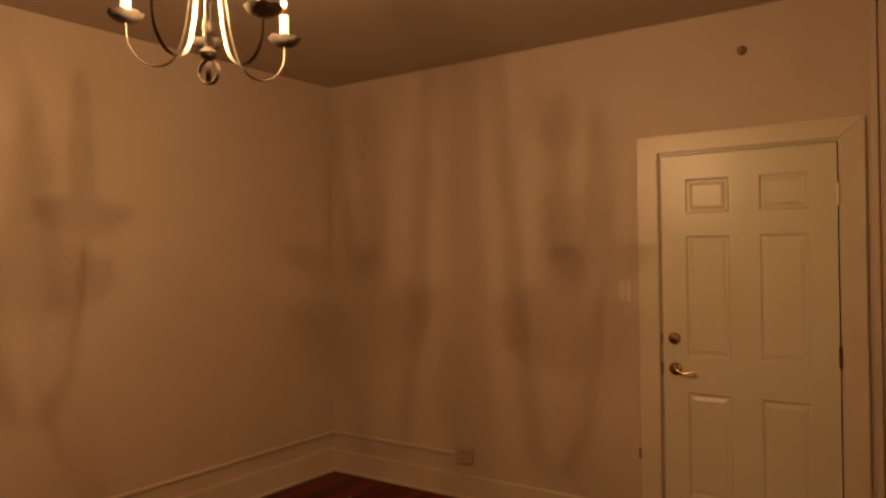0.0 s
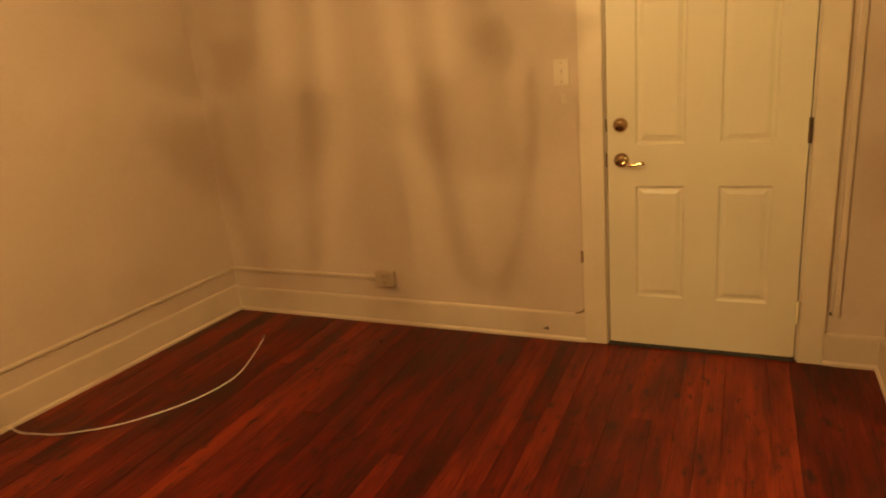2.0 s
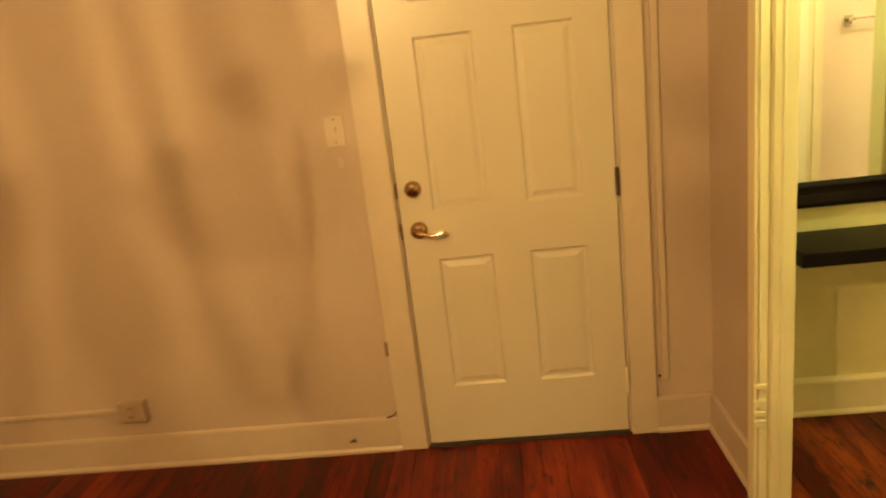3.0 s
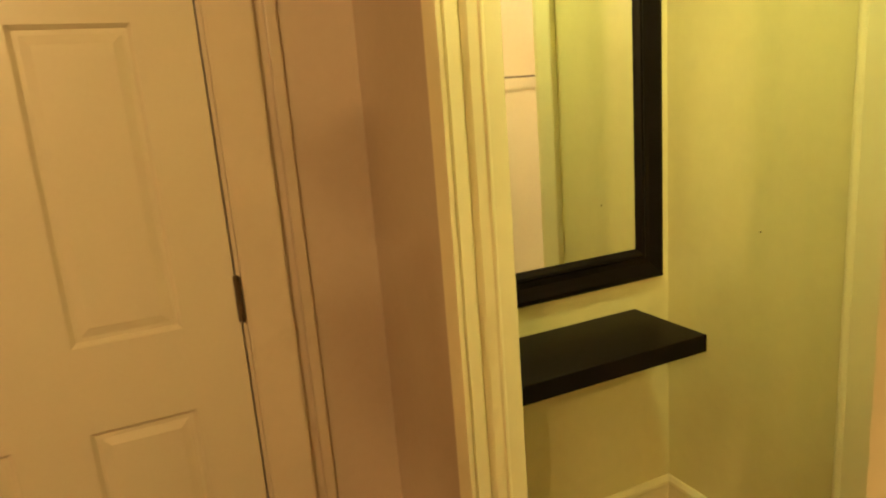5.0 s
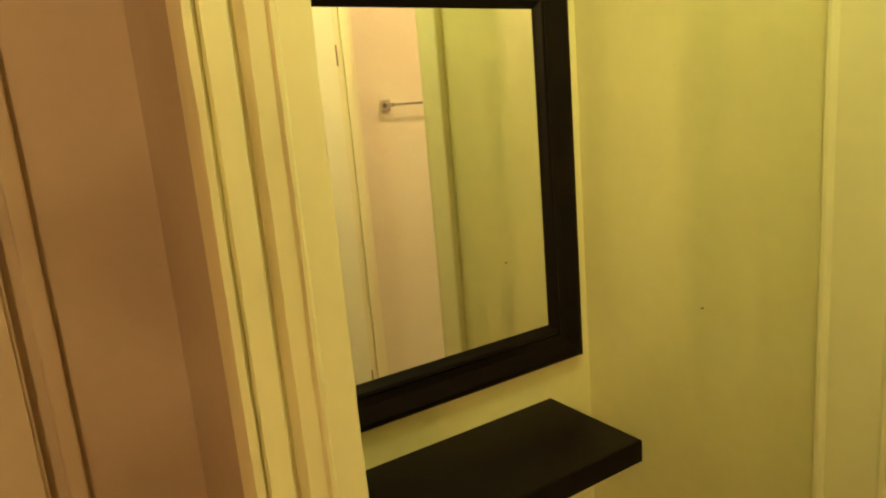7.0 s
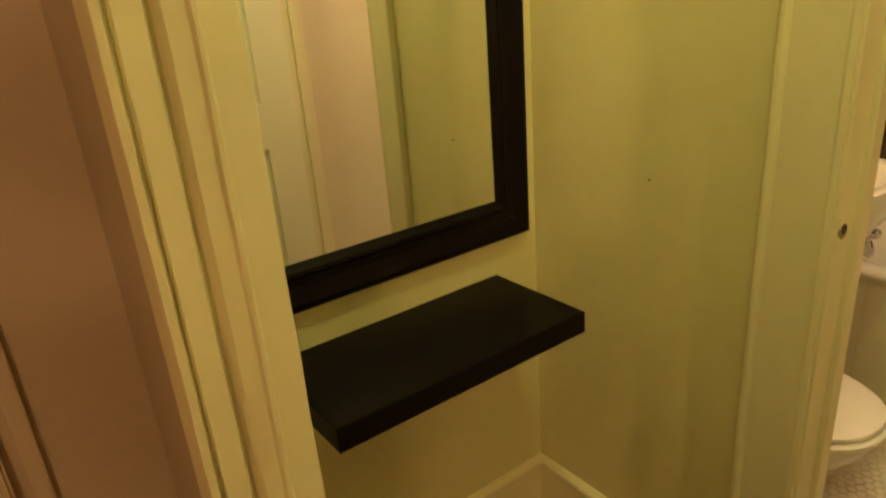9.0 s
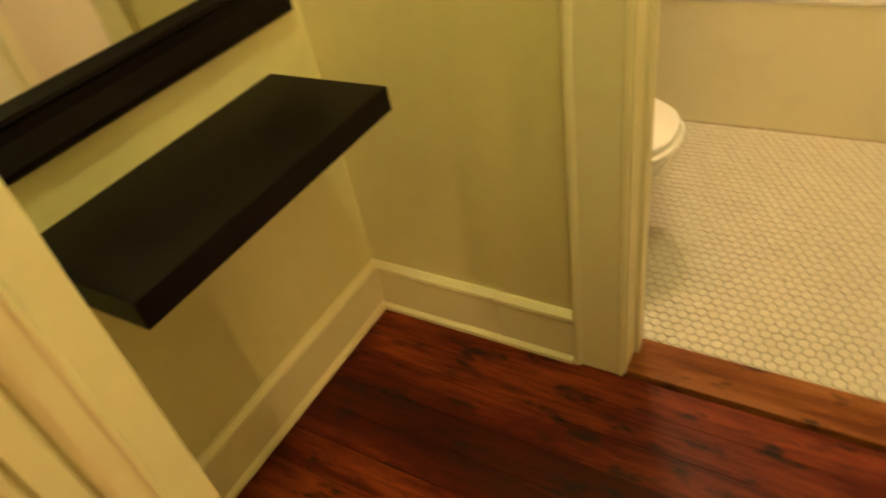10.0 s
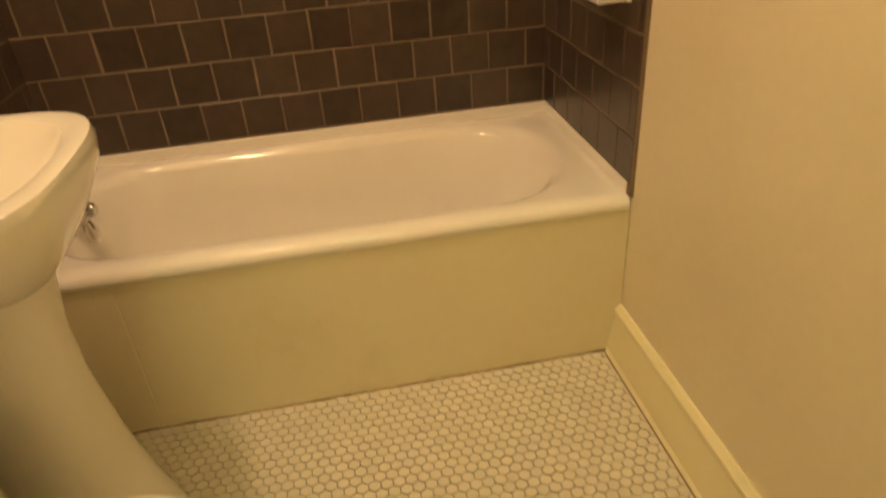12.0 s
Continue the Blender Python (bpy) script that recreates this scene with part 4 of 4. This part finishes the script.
sweep(bm, spline([(SX, -0.10, 0.912), (SX, -0.16, 0.922), (SX, -0.21, 0.912)], 5), 0.010, 0, round_=10)
tap = part("tap", bm, CHROME, sink, "chrome tap", True)
for x in (-0.10, 0.10):
    bm = bmesh.new()
    spin(bm, [(0.020, 0.860), (0.016, 0.887), (0.022, 0.899), (0.022, 0.912), (0.006, 0.917)], 14, pose(SX + x, -0.10, 0))
    part("tap_handle", bm, CHROME, sink, "chrome tap handle", True)

bath_lamp = thing("ceiling_light", "round glowing ceiling light of the bathroom", "ceiling light", at=(2.86, -0.33, CEIL))
bm = bmesh.new()
spin(bm, [(0.12, 0), (0.12, -0.02), (0.10, -0.028)], 24)
part("base", bm, BRONZE, bath_lamp, smooth=True)
bm = bmesh.new()
spin(bm, [(0.080, -0.026), (0.095, -0.05), (0.098, -0.085), (0.085, -0.125), (0.050, -0.150), (0.004, -0.158)], 16)
part("diffuser", bm, BATH_GLOW, bath_lamp, "glowing glass diffuser", True)

towel = thing("towel_bar", "chrome towel bar on the bathroom wall", "towel bar", at=(2.385, -1.482, 1.515))
for x in (0.0, 0.46):
    bm = bmesh.new()
    box(bm, x - 0.020, x + 0.020, 0, 0.008, -0.026, 0.026, 0.003)
    box(bm, x - 0.009, x + 0.009, 0.006, 0.062, -0.010, 0.010, 0.004)
    part("bracket", bm, CHROME, towel)
bm = bmesh.new()
sweep(bm, [(0.0, 0.055, 0), (0.46, 0.055, 0)], 0.006, 0, round_=12)
part("bar", bm, CHROME, towel, smooth=True)

soap = thing("soap_dish", "white ceramic soap dish set in the tiled wall", "soap dish", at=(3.375, BATH_S + 0.009, 0.897))
bm = bmesh.new()
box(bm, -0.07, 0.07, -0.004, 0.012, 0.0, 0.11, 0.005)
part("back", bm, PORCELAIN, soap)
bm = bmesh.new()
box(bm, -0.065, 0.065, 0.008, 0.075, 0.0, 0.018, 0.007)
part("tray", bm, PORCELAIN, soap)

bm = bmesh.new()
bmesh.ops.create_icosphere(bm, subdivisions=1, radius=0.004, matrix=Matrix.Translation((2.507, -0.93, 0.0165)) @ Matrix.Diagonal((1.0, 0.8, 0.45, 1)))
tagged(part("crumb", bm, NEAR_BLACK), "tiny dark crumb of dirt on the hexagon tiles", "crumb")

# ---- pieces: boards, tiles ----
rng = random.Random(4)


def board_mesh(w, ln, paint):
    bm = bmesh.new()
    box(bm, -w / 2, w / 2, -ln / 2, ln / 2, -0.012, 0.0)
    top = [e for e in bm.edges if all(v.co.z > -0.001 for v in e.verts)]
    bmesh.ops.bevel(bm, geom=top, offset=0.0006, segments=1, affect="EDGES")
    me = bpy.data.meshes.new("floor_board")
    bm.to_mesh(me)
    bm.free()
    me.materials.append(paint)
    return me


BW = 0.0855
x = 1.733 - BW * 53
while x < 2.07:
    hall = x + BW / 2 > STUB1
    y0, y1 = (HALL_S, HALL_N) if hall else (SOUTH, NORTH)
    cuts = [y0]
    if not hall:
        c = y0 + rng.uniform(0.6, 2.4)
        while c < y1 - 0.5:
            cuts.append(c)
            c += rng.uniform(1.3, 2.8)
    cuts.append(y1)
    w = min(BW, 2.079 - x)
    for a, b in zip(cuts, cuts[1:]):
        ob = new("board", board_mesh(w - rng.uniform(0.0002, 0.0008), b - a - 0.0015, WORN if hall else WOOD))
        ob.location = (x + w / 2, (a + b) / 2, rng.uniform(-0.0008, 0.0004))
        ob.parent = floor
    x += BW


def tile_mesh(name, outline, depth, material, bevel):
    """A flat piece with a chamfered top edge, lying in xy."""
    bm = bmesh.new()
    cx = sum(p[0] for p in outline) / len(outline)
    cy = sum(p[1] for p in outline) / len(outline)
    ins = lambda k: [(cx + (p[0] - cx) * k, cy + (p[1] - cy) * k) for p in outline]
    r = max(abs(p[0] - cx) for p in outline)
    loft(bm, [[(a, b, 0) for a, b in outline], [(a, b, depth - bevel) for a, b in outline], [(a, b, depth) for a, b in ins(1 - bevel / r)]])
    bm.faces.ensure_lookup_table()
    bmesh.ops.recalc_face_normals(bm, faces=bm.faces[:])
    me = bpy.data.meshes.new(name)
    bm.to_mesh(me)
    bm.free()
    me.materials.append(material)
    return me


# wall tiles in running bond round the tub
TP = 0.113
TILE = tile_mesh("wall_tile", [(-0.0548, -0.0548), (0.0548, -0.0548), (0.0548, 0.0548), (-0.0548, 0.0548)], 0.008, BROWN_TILE, 0.0022)


def tile_wall(parent, length, place, first):
    for row in range(13):
        z = TUB_Z + 0.031 + TP * (row + 0.5)
        u = first - TP + (TP / 2 if row % 2 else 0)
        while u < length + TP / 2:
            lo, hi = max(0.0015, u - TP / 2 + 0.0018), min(length - 0.0015, u + TP / 2 - 0.0018)
            if hi - lo > 0.004:
                ob = new("tile", TILE)
                ob.matrix_basis = place((lo + hi) / 2, z) @ pose(rng.uniform(-0.0006, 0.0006), rng.uniform(-0.0008, 0.0008), 0, rng.uniform(-0.3, 0.3), rng.uniform(-0.3, 0.3), rng.uniform(-0.9, 0.9)) @ Matrix.Diagonal(((hi - lo) / 0.1096 * rng.uniform(0.988, 1.008), rng.uniform(0.988, 1.008), 1, 1))
                ob.parent = parent
            u += TP


tile_wall(wall_bath_east, TUB_Y1 - TUB_Y0 + 0.02, lambda u, z: Matrix.Translation((BATH_E - 0.001, BATH_S + u, z)) @ pose(0, 0, 0, 90, 0, -90), 0.070)
bm = bmesh.new()
box(bm, TUB_X0 - 0.001, BATH_E, BATH_S, BATH_S + 0.0092, TUB_Z, TUB_Z + 13 * TP + 0.034)
part("grout_bed", bm, WALL_GROUT, wall_bath_south)
bm = bmesh.new()
box(bm, TUB_X0 - 0.001, BATH_E, BATH_N - 0.0092, BATH_N, TUB_Z, TUB_Z + 13 * TP + 0.034)
part("grout_bed", bm, WALL_GROUT, wall_bath_north)
bm = bmesh.new()
box(bm, BATH_E - 0.0072, BATH_E, BATH_S + 0.0092, BATH_N - 0.0092, TUB_Z, TUB_Z + 13 * TP + 0.034)
part("grout_bed", bm, WALL_GROUT, wall_bath_east)
tile_wall(wall_bath_south, BATH_E - TUB_X0, lambda u, z: Matrix.Translation((TUB_X0 + u, BATH_S + 0.003, z)) @ pose(0, 0, 0, 90, 0, 180), 0.03)
tile_wall(wall_bath_north, BATH_E - TUB_X0, lambda u, z: Matrix.Translation((TUB_X0 + u, BATH_N - 0.003, z)) @ pose(0, 0, 0, 90, 0, 0), 0.03)

# hexagon floor tiles: rows run along y
HP = 0.0272
R = (HP - 0.0017) / math.sqrt(3)
HEXO = [(R * math.cos(radians(60 * i)), R * math.sin(radians(60 * i))) for i in range(6)]
HEXM = tile_mesh("hex_tile", HEXO, 0.005, HEX, 0.0006)
verts, faces = [], []
count = 0
row = 0
x = 2.186
while x < TUB_X0 + 0.02:
    y = BATH_S + 0.012 + (HP / 2 if row % 2 else 0)
    while y < BATH_N:
        near = x < 2.45 and -1.48 < y < -0.62
        if near and count < 300:
            ob = new("hex_tile", HEXM)
            ob.matrix_basis = pose(x, y, 0.0098 + rng.uniform(-0.0003, 0.0003), rng.uniform(-0.4, 0.4), rng.uniform(-0.4, 0.4), 0)
            ob.parent = floor_bath
            count += 1
        else:
            base = len(verts)
            dz = rng.uniform(-0.0003, 0.0003)
            for k, zz in ((1, 0.0098), (1, 0.0138), (0.96, 0.0148)):
                verts += [(x + a * k, y + b * k, zz + dz) for a, b in HEXO]
            for j in (0, 6):
                faces += [(base + j + i, base + j + (i + 1) % 6, base + j + 6 + (i + 1) % 6, base + j + 6 + i) for i in range(6)]
            faces.append(tuple(base + 12 + i for i in range(6)))
        y += HP
    x += HP * math.sqrt(3) / 2
    row += 1
me = bpy.data.meshes.new("hex_tiles")
me.from_pydata(verts, [], faces)
me.materials.append(HEX)
rest = new("hex_tiles", me)
rest.parent = floor_bath
rest["kind"] = "stuff"
